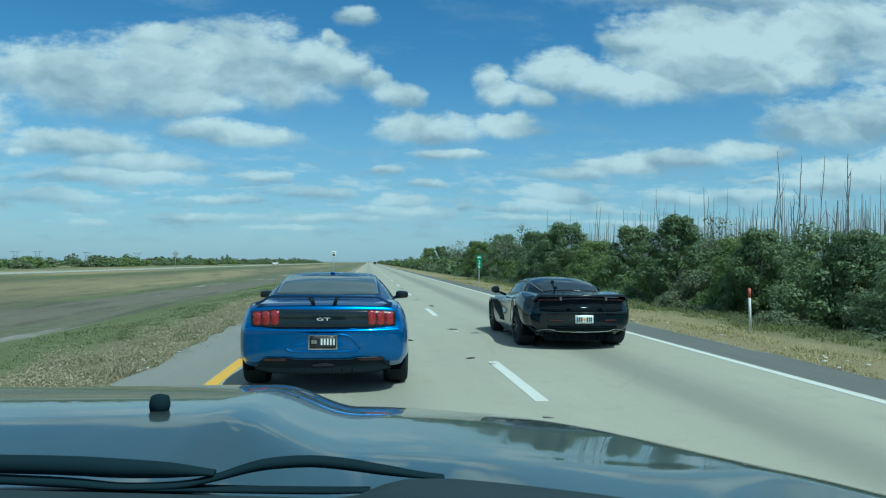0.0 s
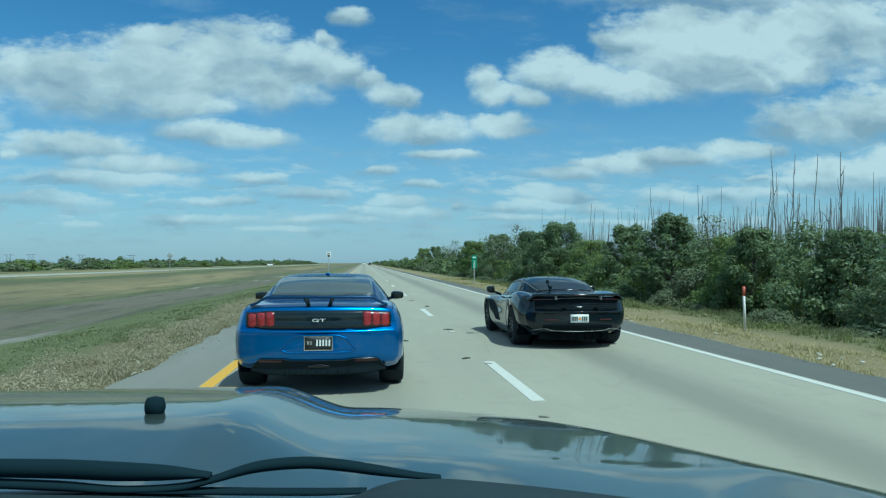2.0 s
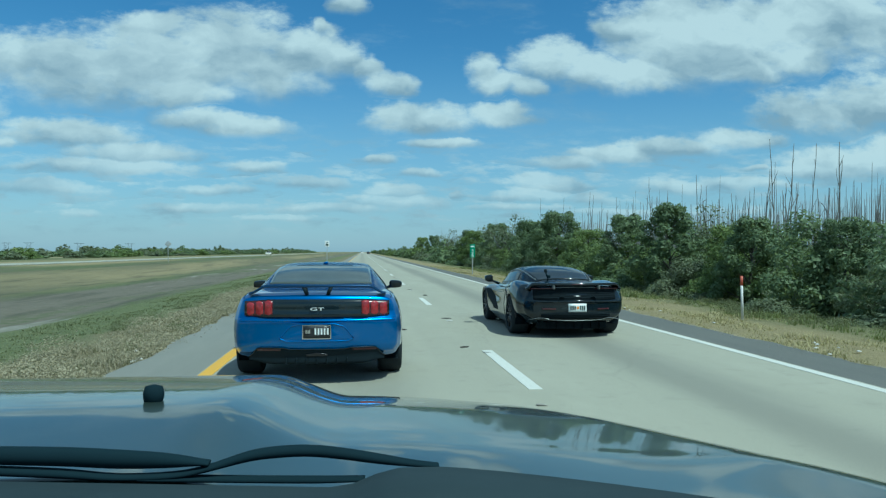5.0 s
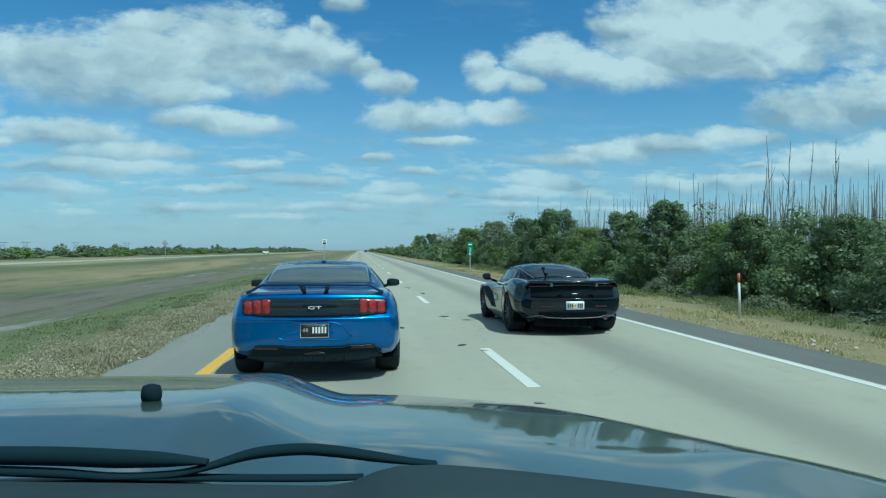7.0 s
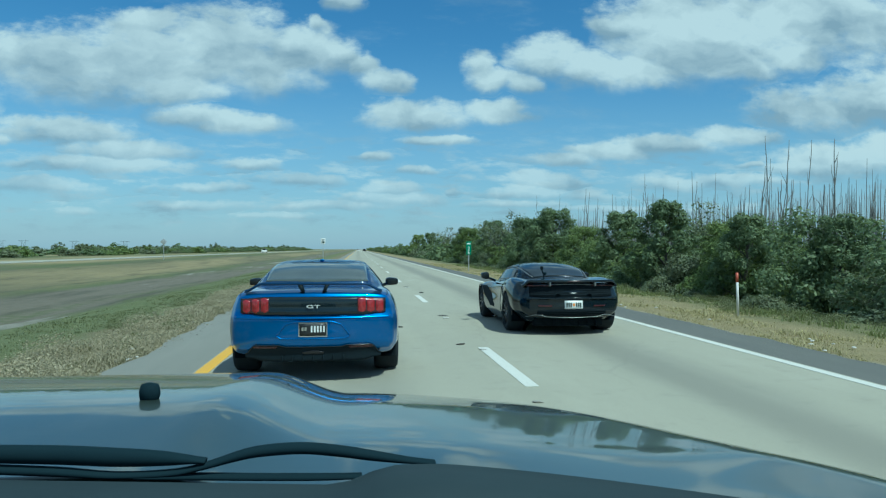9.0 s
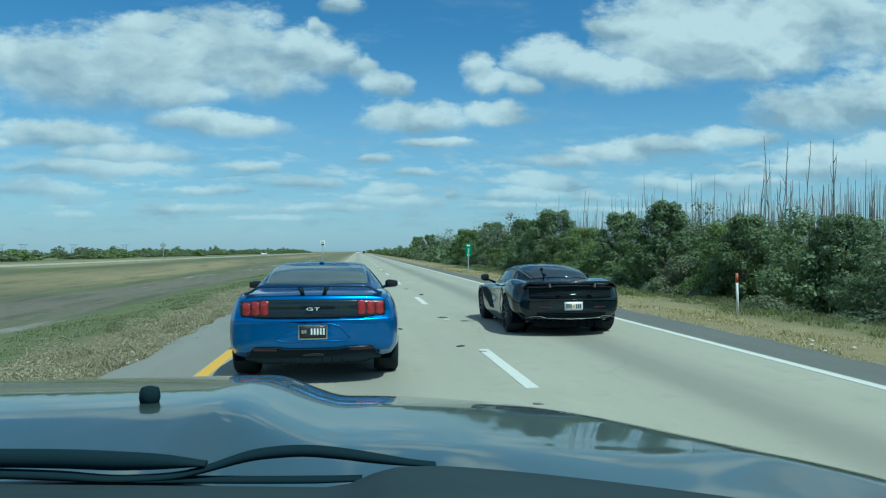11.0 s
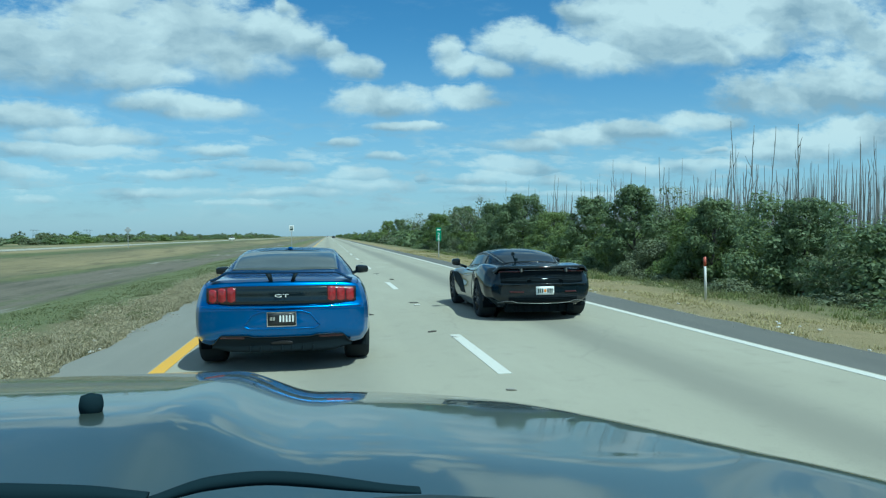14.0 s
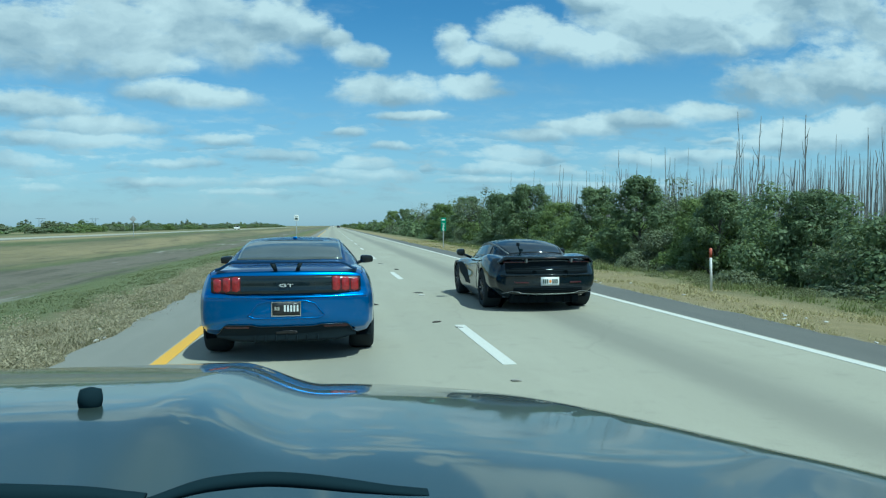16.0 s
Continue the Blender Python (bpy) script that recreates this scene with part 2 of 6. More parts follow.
def turf():
    """Verge, median and plain: bands of dry and green grass with bare damp ground in the hollow."""
    mat, g = material("roadside_turf")
    at = place(g)
    x, y, z = across(g)
    long = g.v("MULTIPLY", at, (1.0, 0.12, 1.0))
    n1 = g.noise(long, 0.22, 5.0, 0.6)
    n2 = g.noise(at, 2.2, 6.0, 0.65)
    n3 = g.noise(at, 22.0, 4.0, 0.7)
    wide = g.noise(g.v("MULTIPLY", at, (1.0, 0.25, 1.0)), 0.07, 4.0, 0.5)
    green = g.mix(n2, (0.078, 0.100, 0.044), (0.150, 0.165, 0.080))
    dry = g.mix(n2, (0.205, 0.175, 0.095), (0.330, 0.275, 0.155))
    soil = g.mix(n2, (0.110, 0.100, 0.080), (0.205, 0.185, 0.145))
    dull = g.mix(n2, (0.085, 0.088, 0.055), (0.165, 0.155, 0.100))
    pale = g.mix(n2, (0.30, 0.285, 0.25), (0.42, 0.40, 0.36))
    wob = g.m("ADD", g.m("MULTIPLY", g.m("SUBTRACT", n1, 0.5), 6.5), g.m("MULTIPLY", g.m("SUBTRACT", g.noise(g.v("MULTIPLY", at, (1.0, 0.35, 1.0)), 1.1, 5.0, 0.65), 0.5), 3.6))
    xx = g.m("ADD", x, wob)
    col = g.mix(g.step(wide, 0.40, 0.62), green, dry)
    # median: dry edge, green slope, bare hollow, green again, dry towards the far lanes
    f_dry = g.step(xx, -5.7, -4.1)
    f_bare = g.m("MULTIPLY", g.step(xx, -19.0, -15.5), g.step(xx, -10.8, -8.6, 1.0, 0.0))
    f_tan = g.m("MULTIPLY", g.step(xx, -30.0, -25.0), g.step(xx, -21.5, -17.5, 1.0, 0.0))
    left = g.mix(g.step(n1, 0.42, 0.62), green, dull)
    left = g.mix(f_tan, left, g.mix(g.step(wide, 0.42, 0.6, 0.90, 0.30), dull, dry))
    left = g.mix(g.m("MULTIPLY", f_bare, g.step(g.m("ADD", n1, g.m("MULTIPLY", g.m("SUBTRACT", n2, 0.5), 0.5)), 0.32, 0.55)), left, soil)
    streaks = g.noise(g.v("MULTIPLY", at, (1.0, 0.10, 1.0)), 0.9, 7.0, 0.68)
    left = g.mix(g.step(streaks, 0.48, 0.68, 0.0, 0.55), left, (0.060, 0.060, 0.045))
    slope = g.mix(n2, (0.098, 0.122, 0.052), (0.180, 0.196, 0.098))
    left = g.mix(g.m("MULTIPLY", g.step(xx, -10.4, -8.8), g.step(n1, 0.30, 0.50, 0.4, 1.0)), left, slope)
    puddle = g.m("MULTIPLY", f_bare, g.step(g.noise(g.v("MULTIPLY", at, (1.0, 0.22, 1.0)), 0.30, 6.0, 0.62), 0.57, 0.68))
    left = g.mix(g.m("MULTIPLY", puddle, 0.85), left, pale)
    left = g.mix(f_dry, left, g.mix(0.55, dry, dull))
    is_left = g.step(x, -33.0, -31.0)
    is_left = g.m("MULTIPLY", is_left, g.step(x, 0.0, 1.0, 1.0, 0.0))
    col = g.mix(is_left, col, left)
    # right verge: dry towards the lanes, greener under the bushes
    right = g.mix(g.step(g.m("ADD", x, g.m("MULTIPLY", wob, 0.35)), 8.4, 10.2), dry, g.mix(0.75, dry, green))
    col = g.mix(g.m("MULTIPLY", g.step(x, 2.0, 3.0), g.step(x, 12.5, 15.0, 1.0, 0.0)), col, right)
    rim = g.m("MULTIPLY", g.step(g.m("ADD", x, g.m("MULTIPLY", wob, 0.10)), 6.75, 7.05, 1.0, 0.0), g.step(x, 6.0, 6.2))
    col = g.mix(g.m("MULTIPLY", rim, g.step(n2, 0.35, 0.6)), col, pale)
    col = g.mix(g.step(n3, 0.48, 0.72, 0.0, 0.28), col, (0.06, 0.062, 0.03))
    finish(g, bump=g.m("ADD", n3, n2), strength=0.8, distance=0.05, base=col, rough=0.95, spec=0.2)
    return mat


def leaf_material(name, dark, light, trans=0.25):
    mat, g = material(name)
    rnd = g.n("ShaderNodeNewGeometry", out=8)
    own = g.n("ShaderNodeObjectInfo", out=5)
    nz = g.noise(place(g), 0.8, 3.0)
    f = g.m("ADD", g.m("MULTIPLY", rnd, 0.55), g.m("ADD", g.m("MULTIPLY", nz, 0.5), g.m("MULTIPLY", own, 0.2)))
    col = g.mix(g.m("SUBTRACT", f, 0.15, clamp=True), dark, light)
    bs = g.n("ShaderNodeBsdfPrincipled", {"Base Color": col, "Roughness": 0.55, "Specular IOR Level": 0.35})
    tr = g.n("ShaderNodeBsdfTranslucent", {"Color": g.mix(0.5, col, (0.23, 0.27, 0.09))})
    g.n("ShaderNodeOutputMaterial", {"Surface": g.n("ShaderNodeMixShader", {0: trans, 1: bs, 2: tr})})
    return mat


def bark(name, dark, light):
    mat, g = material(name)
    at = g.n("ShaderNodeTexCoord", out=3)
    nz = g.noise(g.v("MULTIPLY", at, (14.0, 14.0, 2.0)), 1.5, 6.0, 0.65)
    finish(g, bump=nz, strength=0.6, distance=0.01, base=g.mix(nz, dark, light), rough=0.9)
    return mat


def car_paint(name, base, flake=0.25, metal=0.0, rough=0.35, dirt=0.08, coat=1.0):
    mat, g = material(name)
    at = g.n("ShaderNodeTexCoord", out=3)
    dust = g.noise(at, 5.0, 6.0, 0.65)
    fl = g.noise(at, 900.0, 1.0)
    col = g.mix(g.m("MULTIPLY", fl, flake), base, tuple(min(1, c * 2.2 + 0.004) for c in base))
    col = g.mix(g.step(dust, 0.5, 0.85, 0.0, dirt), col, (0.30, 0.28, 0.25))
    finish(g, base=col, rough=rough, spec=0.15, metal=metal, coat=coat, coat_rough=g.n("ShaderNodeMapRange", {0: dust, 1: 0.4, 2: 0.8, 3: 0.02, 4: 0.07}))
    return mat


M_ROAD, M_TURF = concrete_road(), turf()
M_ASPHALT = asphalt("grey_shoulder_asphalt", (0.165, 0.168, 0.150), (0.245, 0.245, 0.215))
M_ASPHALT_DARK = asphalt("dark_shoulder_asphalt", (0.085, 0.088, 0.082), (0.145, 0.147, 0.132))
M_WHITE, M_YELLOW = road_paint("white_road_paint", (0.60, 0.60, 0.545)), road_paint("yellow_road_paint", (0.66, 0.37, 0.030))
M_LEAF = leaf_material("green_leaves", (0.078, 0.126, 0.064), (0.236, 0.300, 0.146), 0.38)
M_LEAF_LIGHT = leaf_material("fresh_green_leaves", (0.105, 0.165, 0.048), (0.270, 0.330, 0.115), 0.40)
M_LEAF_GREY = leaf_material("grey_green_leaves", (0.106, 0.136, 0.082), (0.262, 0.294, 0.176), 0.38)
M_BARK = bark("grey_bark", (0.060, 0.055, 0.048), (0.150, 0.140, 0.122))
M_DEAD = bark("bleached_dead_wood", (0.115, 0.115, 0.112), (0.280, 0.276, 0.262))
M_GRASS = leaf_material("verge_grass", (0.28, 0.245, 0.115), (0.58, 0.50, 0.28), 0.35)
M_GREEN_GRASS = leaf_material("green_grass", (0.15, 0.18, 0.06), (0.27, 0.29, 0.115), 0.42)
M_SCRUB = leaf_material("dry_scrub", (0.17, 0.150, 0.095), (0.60, 0.53, 0.37), 0.38)
M_WEED = leaf_material("dull_green_weed", (0.125, 0.138, 0.068), (0.25, 0.262, 0.14), 0.40)
M_BLUE = car_paint("blue_metallic_paint", (0.005, 0.098, 0.315), 0.35, 0.72, 0.30)
# black paint: bluish windscreen veil lifted into the base colour
M_BLACK = car_paint("hazed_black_paint", (0.006, 0.012, 0.017), 0.03, 0.0, 0.12, 0.008, 0.72)
# dark bonnet whose greenish base holds the veil of the windscreen
M_HOOD = car_paint("hazed_bonnet_paint", (0.034, 0.049, 0.044), 0.1, 0.0, 0.3, 0.10, 0.86)
# trim, panel, mesh and tyre blacks: glass haze mixed into their colours
M_TRIM = plain("hazed_black_plastic", (0.008, 0.015, 0.020), 0.6, spec=0.15)
M_GLOSS = plain("hazed_gloss_black", (0.008, 0.015, 0.020), 0.12, coat=0.35, spec=0.35)
M_MATT = plain("hazed_matt_black", (0.009, 0.016, 0.021), 0.8, spec=0.15)
M_DEEP = plain("shaded_hazed_black", (0.010, 0.014, 0.017), 0.9, spec=0.05)
M_TYRE = plain("hazed_tyre_rubber", (0.022, 0.028, 0.032), 0.9, scale=30, spec=0.2)
M_RIM = plain("dark_alloy", (0.05, 0.05, 0.055), 0.35, metal=0.8)
M_SATIN = plain("satin_metal", (0.24, 0.25, 0.25), 0.35, metal=0.6)
M_CHROME = plain("bright_metal", (0.75, 0.76, 0.78), 0.15, metal=1.0)
M_RED = plain("red_lamp_plastic", (0.27, 0.016, 0.022), 0.2, vary=0.35, scale=30, coat=0.6)
# the car's blue again, darkened to paint the spoiler's shaded faces
M_BLUE_SHADED = car_paint("shade_darkened_blue", (0.003, 0.030, 0.090), 0.1, 0.3, 0.35, 0.01, 0.6)
M_DARK_RED = plain("dark_red_reflector", (0.055, 0.009, 0.012), 0.25, coat=0.4)
M_SMOKE = plain("smoked_glass", (0.010, 0.013, 0.014), 0.06, spec=0.35)
# opaque glass: reflected sky and pale interior put into the grey base
M_WINDOW = plain("reflection_grey_glass", (0.070, 0.084, 0.080), 0.05, spec=0.5)
M_PLATE = plain("white_plate", (0.74, 0.76, 0.74), 0.4)
M_PLATE_DARK = plain("black_plate", (0.02, 0.021, 0.023), 0.4)
M_INK = plain("dark_plate_ink", (0.04, 0.06, 0.05), 0.5)
M_POST_WHITE = plain("white_post_paint", (0.74, 0.73, 0.70), 0.55)
M_POST_RED = plain("red_post_paint", (0.45, 0.10, 0.06), 0.5)
M_SIGN_GREEN = plain("green_sign", (0.015, 0.22, 0.11), 0.4)
M_SIGN_BACK = plain("galvanised_steel", (0.46, 0.47, 0.47), 0.45, metal=0.5)
M_PYLON = plain("dull_pylon_steel", (0.13, 0.15, 0.17), 0.7)
M_ORANGE = plain("orange_print", (0.75, 0.28, 0.05), 0.5)
# wiper and scuttle colours raised towards teal to imitate windscreen haze
M_RUBBER = plain("hazed_black_rubber", (0.010, 0.022, 0.029), 0.9, spec=0.06)
M_COWL = plain("hazed_scuttle_plastic", (0.024, 0.038, 0.044), 0.75, spec=0.2)
M_PEBBLE = plain("pale_litter", (0.52, 0.51, 0.48), 0.7)
M_GRIT = plain("pale_grit", (0.30, 0.29, 0.26), 0.9)
M_DEBRIS = plain("dark_tyre_scrap", (0.05, 0.045, 0.04), 0.9)


# ---- mesh helpers ----
def finish_mesh(ob, mat, smooth=True):
    ob.data.materials.append(mat)
    if smooth:
        for f in ob.data.polygons:
            f.use_smooth = True
    return ob


def part(name, bm, mat, parent=None, label="", smooth=True):
    """Links a bmesh as one mesh object, under a thing or a part."""
    me = bpy.data.meshes.new(name)
    bmesh.ops.recalc_face_normals(bm, faces=bm.faces)
    bm.to_mesh(me)
    bm.free()
    ob = finish_mesh(new(name, me), mat, smooth)
    if parent is not None:
        ob.parent = parent
    if label:
        tagged(ob, label)
    return ob


def raw(name, verts, faces, mat, parent=None, label="", smooth=True):
    me = bpy.data.meshes.new(name)
    me.from_pydata(verts, [], faces)
    me.update()
    ob = finish_mesh(new(name, me), mat, smooth)
    if parent is not None:
        ob.parent = parent
    if label:
        tagged(ob, label)
    return ob


def empty(name, at=(0, 0, 0), turn=0):
    ob = new(name)
    ob.matrix_basis = pose(*at, 0, 0, turn)
    ob.empty_display_size = 0.2
    return ob


def box(bm, cx, cy, cz, sx, sy, sz, bevel=0.0, m=None):
    got = bmesh.ops.create_cube(bm, size=1.0, matrix=(m or Matrix()) @ Matrix.Translation((cx, cy, cz)) @ Matrix.Diagonal((sx, sy, sz, 1)))
    if bevel:
        edges = {e for v in got["verts"] for e in v.link_edges}
        bmesh.ops.bevel(bm, geom=list(edges), offset=bevel, segments=2, affect="EDGES", profile=0.6)
    return bm


def tube(bm, a, b, r1, r2, seg=8, cap=True):
    a, b = Vector(a), Vector(b)
    m = Matrix.Translation((a + b) / 2) @ (b - a).to_track_quat("Z", "Y").to_matrix().to_4x4()
    bmesh.ops.create_cone(bm, cap_ends=cap, segments=seg, radius1=r1, radius2=r2, depth=(b - a).length, matrix=m)
    return bm


def sweep(bm, pts, radii, seg=8):
    """A round rod along a line of points."""
    pts = [Vector(p) for p in pts]
    rings = []
    for i, p in enumerate(pts):
        d = (pts[min(i + 1, len(pts) - 1)] - pts[max(i - 1, 0)]).normalized()
        q = d.to_track_quat("Z", "Y")
        r = radii[i] if isinstance(radii, (list, tuple)) else radii
        rings.append([bm.verts.new(p + q @ Vector((r * math.cos(k * 2 * math.pi / seg), r * math.sin(k * 2 * math.pi / seg), 0))) for k in range(seg)])
    for a, b in zip(rings, rings[1:]):
        for k in range(seg):
            bm.faces.new((a[k], a[(k + 1) % seg], b[(k + 1) % seg], b[k]))
    bm.faces.new(rings[0][::-1])
    bm.faces.new(rings[-1])
    return bm


def slab(bm, outline, thick, to_world):
    """An outline in a plane (a, b), made thick along c; to_world maps (a, b, c) to a place."""
    lo = [bm.verts.new(to_world(a, b, 0)) for a, b in outline]
    hi = [bm.verts.new(to_world(a, b, thick)) for a, b in outline]
    n = len(outline)
    for i in range(n):
        bm.faces.new((lo[i], lo[(i + 1) % n], hi[(i + 1) % n], hi[i]))
    bm.faces.new(lo[::-1])
    bm.faces.new(hi)
    return bm


# ---- ground and carriageways ----
X_YELLOW, X_DASH, X_EDGE = -1.84, 1.84, 5.49
X_LEFT, X_RIGHT = -2.98, 6.62


def ground_z(x):
    """Height across the road: flat bed, sunken median, far lanes, plain."""
    pts = [(-3000, -0.6), (-55, -0.5), (-44, -0.12), (-33, -0.12), (-29, -0.30), (-20, -0.95), (-12, -0.95), (-5.2, -0.22), (-3.1, -0.10), (-2.8, -0.14),
           (6.4, -0.14), (6.8, -0.06), (10.0, -0.16), (14.0, -0.5), (24.0, -0.8), (60, -0.6), (3000, -0.6)]
    for (x0, z0), (x1, z1) in zip(pts, pts[1:]):
        if x0 <= x <= x1:
            f = (x - x0) / (x1 - x0)
            return z0 + (z1 - z0) * (f * f * (3 - 2 * f))
    return -0.6


def make_ground():
    xs = [-3000, -900, -300, -120, -70] + [-58 + i * 1.5 for i in range(35)] + [-5 + i * 0.4 for i in range(45)] + [13.5 + i * 2.5 for i in range(20)] + [75, 120, 300, 900, 3000]
    xs = sorted(set(round(x, 2) for x in xs))
    ys = [-400, -150, -60] + [-30 + i * 1.6 for i in range(75)] + [95 + i * 12 for i in range(30)] + [500, 700, 1000, 1500, 2200, 3200, 4500]
    verts, faces = [], []
    for y in ys:
        for x in xs:
            z = ground_z(x)
            if not -3.3 < x < 6.7:
                z += 0.10 * (noise.noise((x * 0.5, y * 0.25, 3.0)) + 0.5 * noise.noise((x * 1.7, y * 1.1, 8.0))) * min(1, max(abs(x - 1.7) - 4.9, 0) / 2.5)
            verts.append((x, y, z))
    nx = len(xs)
    for j in range(len(ys) - 1):
        for i in range(nx - 1):
            a = j * nx + i
            faces.append((a, a + 1, a + 1 + nx, a + nx))
    tagged(raw("ground", verts, faces, M_TURF), "grassy verge, sunken median and flat open plain", "ground", kind="structure")


def strip(name, x0, x1, y0, y1, z, thick, mat, label, category, ragged=0.0, side=0):
    """A long slab; ragged wears the outer edge on one side."""
    ys = [y0]
    while ys[-1] < y1:
        ys.append(min(y1, ys[-1] + (0.35 if ragged and ys[-1] < 70 else 12 if ys[-1] < 400 else 100)))
    verts, faces = [], []
    for y in ys:
        n = ragged * (noise.noise((y * 0.8, side, 0.3)) + 0.6 * noise.noise((y * 3.1, side, 5.0)))
        a, b = x0 + (n if side < 0 else 0), x1 + (n if side > 0 else 0)
        verts += [(a, y, z - thick), (a, y, z), (b, y, z), (b, y, z - thick)]
    for j in range(len(ys) - 1):
        k = j * 4
        for i in range(3):
            faces.append((k + i, k + 4 + i, k + 5 + i, k + 1 + i))
    faces += [(0, 1, 2, 3), tuple(len(verts) - 4 + i for i in (3, 2, 1, 0))]
    return tagged(raw(name, verts, faces, mat, smooth=False), label, category, kind="structure")


make_ground()
strip("road", X_YELLOW - 0.10, X_EDGE + 0.12, -60, 3500, 0.0, 0.30, M_ROAD, "pale worn two-lane carriageway with dark oil streaks", "road")
strip("pavement", X_LEFT, X_YELLOW - 0.102, -60, 2500, -0.012, 0.25, M_ASPHALT, "grey asphalt shoulder with a crumbling edge", "shoulder", 0.22, -1)
strip("pavement", X_EDGE + 0.122, X_RIGHT, -60, 2500, -0.012, 0.25, M_ASPHALT_DARK, "dark grey asphalt shoulder with a crumbling edge", "shoulder", 0.14, 1)
strip("road_far", -42.5, -37.0, -60, 3000, -0.02, 0.30, M_ROAD, "pale far carriageway beyond the median", "road")


def line(name, x, y0, y1, w, mat, label, wide=0.0):
    bm = bmesh.new()
    h = 0.004
    box(bm, x, (y0 + y1) / 2, h / 2 + 0.0006, w, y1 - y0, h)
    return tagged(part(name, bm, mat, smooth=False), label, "road marking", kind="structure")


line("trim_yellow", X_YELLOW, -60, 2500, 0.16, M_YELLOW, "solid yellow line along the median side")
line("trim_white", X_EDGE, -60, 2500, 0.14, M_WHITE, "solid white edge line along the shoulder")
line("trim_far_white", -37.25, -60, 2500, 0.22, M_WHITE, "white edge line of the far carriageway").location.z = -0.02
dash0 = line("lane_dash", X_DASH, 7.5, 10.55, 0.15, M_WHITE, "white dash between the two lanes")
dash0["group"] = "lane dashes"
for k in range(-1, 60):
    if k:
        copy_thing(dash0, pose(0, 12.19 * k, 0))
# ---- the filming car's nose: bonnet, wings, wipers ----
def ease(a, b, x):
    f = min(1.0, max(0.0, (x - a) / (b - a)))
    return f * f * (3 - 2 * f)


HALF = 1.17  # half width of the bonnet
MIDDLE = -0.49


def bonnet_z(x, y):
    """A raised middle, falling gently forward, that steps down to a lower side."""
    nose = 2.10 - 0.10 * max(0, abs(x - MIDDLE) - 0.5) ** 2
    far = 1.95 - max(y, 1.30)
    mid = 1.106 + 0.1835 * far - 0.054 * far * far
    if y < 1.30:
        d = min(0.20, 1.30 - y)
        mid += 0.1137 * d - 0.284 * d * d
    edge = 1.121 - 0.10 * (y - 1.0) - 0.12 * max(0.0, y - nose + 0.60) ** 2
    mirror = 2 * MIDDLE - 0.44 - x
    g = 0.0
    for a in (x, mirror):
        g += 0.60 * ease(-0.25, -0.02, a) + 0.40 * ease(-0.04, 0.66, a)
    z = mid + (edge - mid) * g + 0.012 * ease(0.85, 1.2, y) + 0.026 * max(0.0, y - 1.2)
    z -= 2.5 * max(0.0, y - nose) ** 2
    for a in (x, 2 * MIDDLE - 0.30 - x):
        z -= 1.3 * max(0.0, a - 0.71 + 0.36 * (y - 1.0)) ** 2
    return z


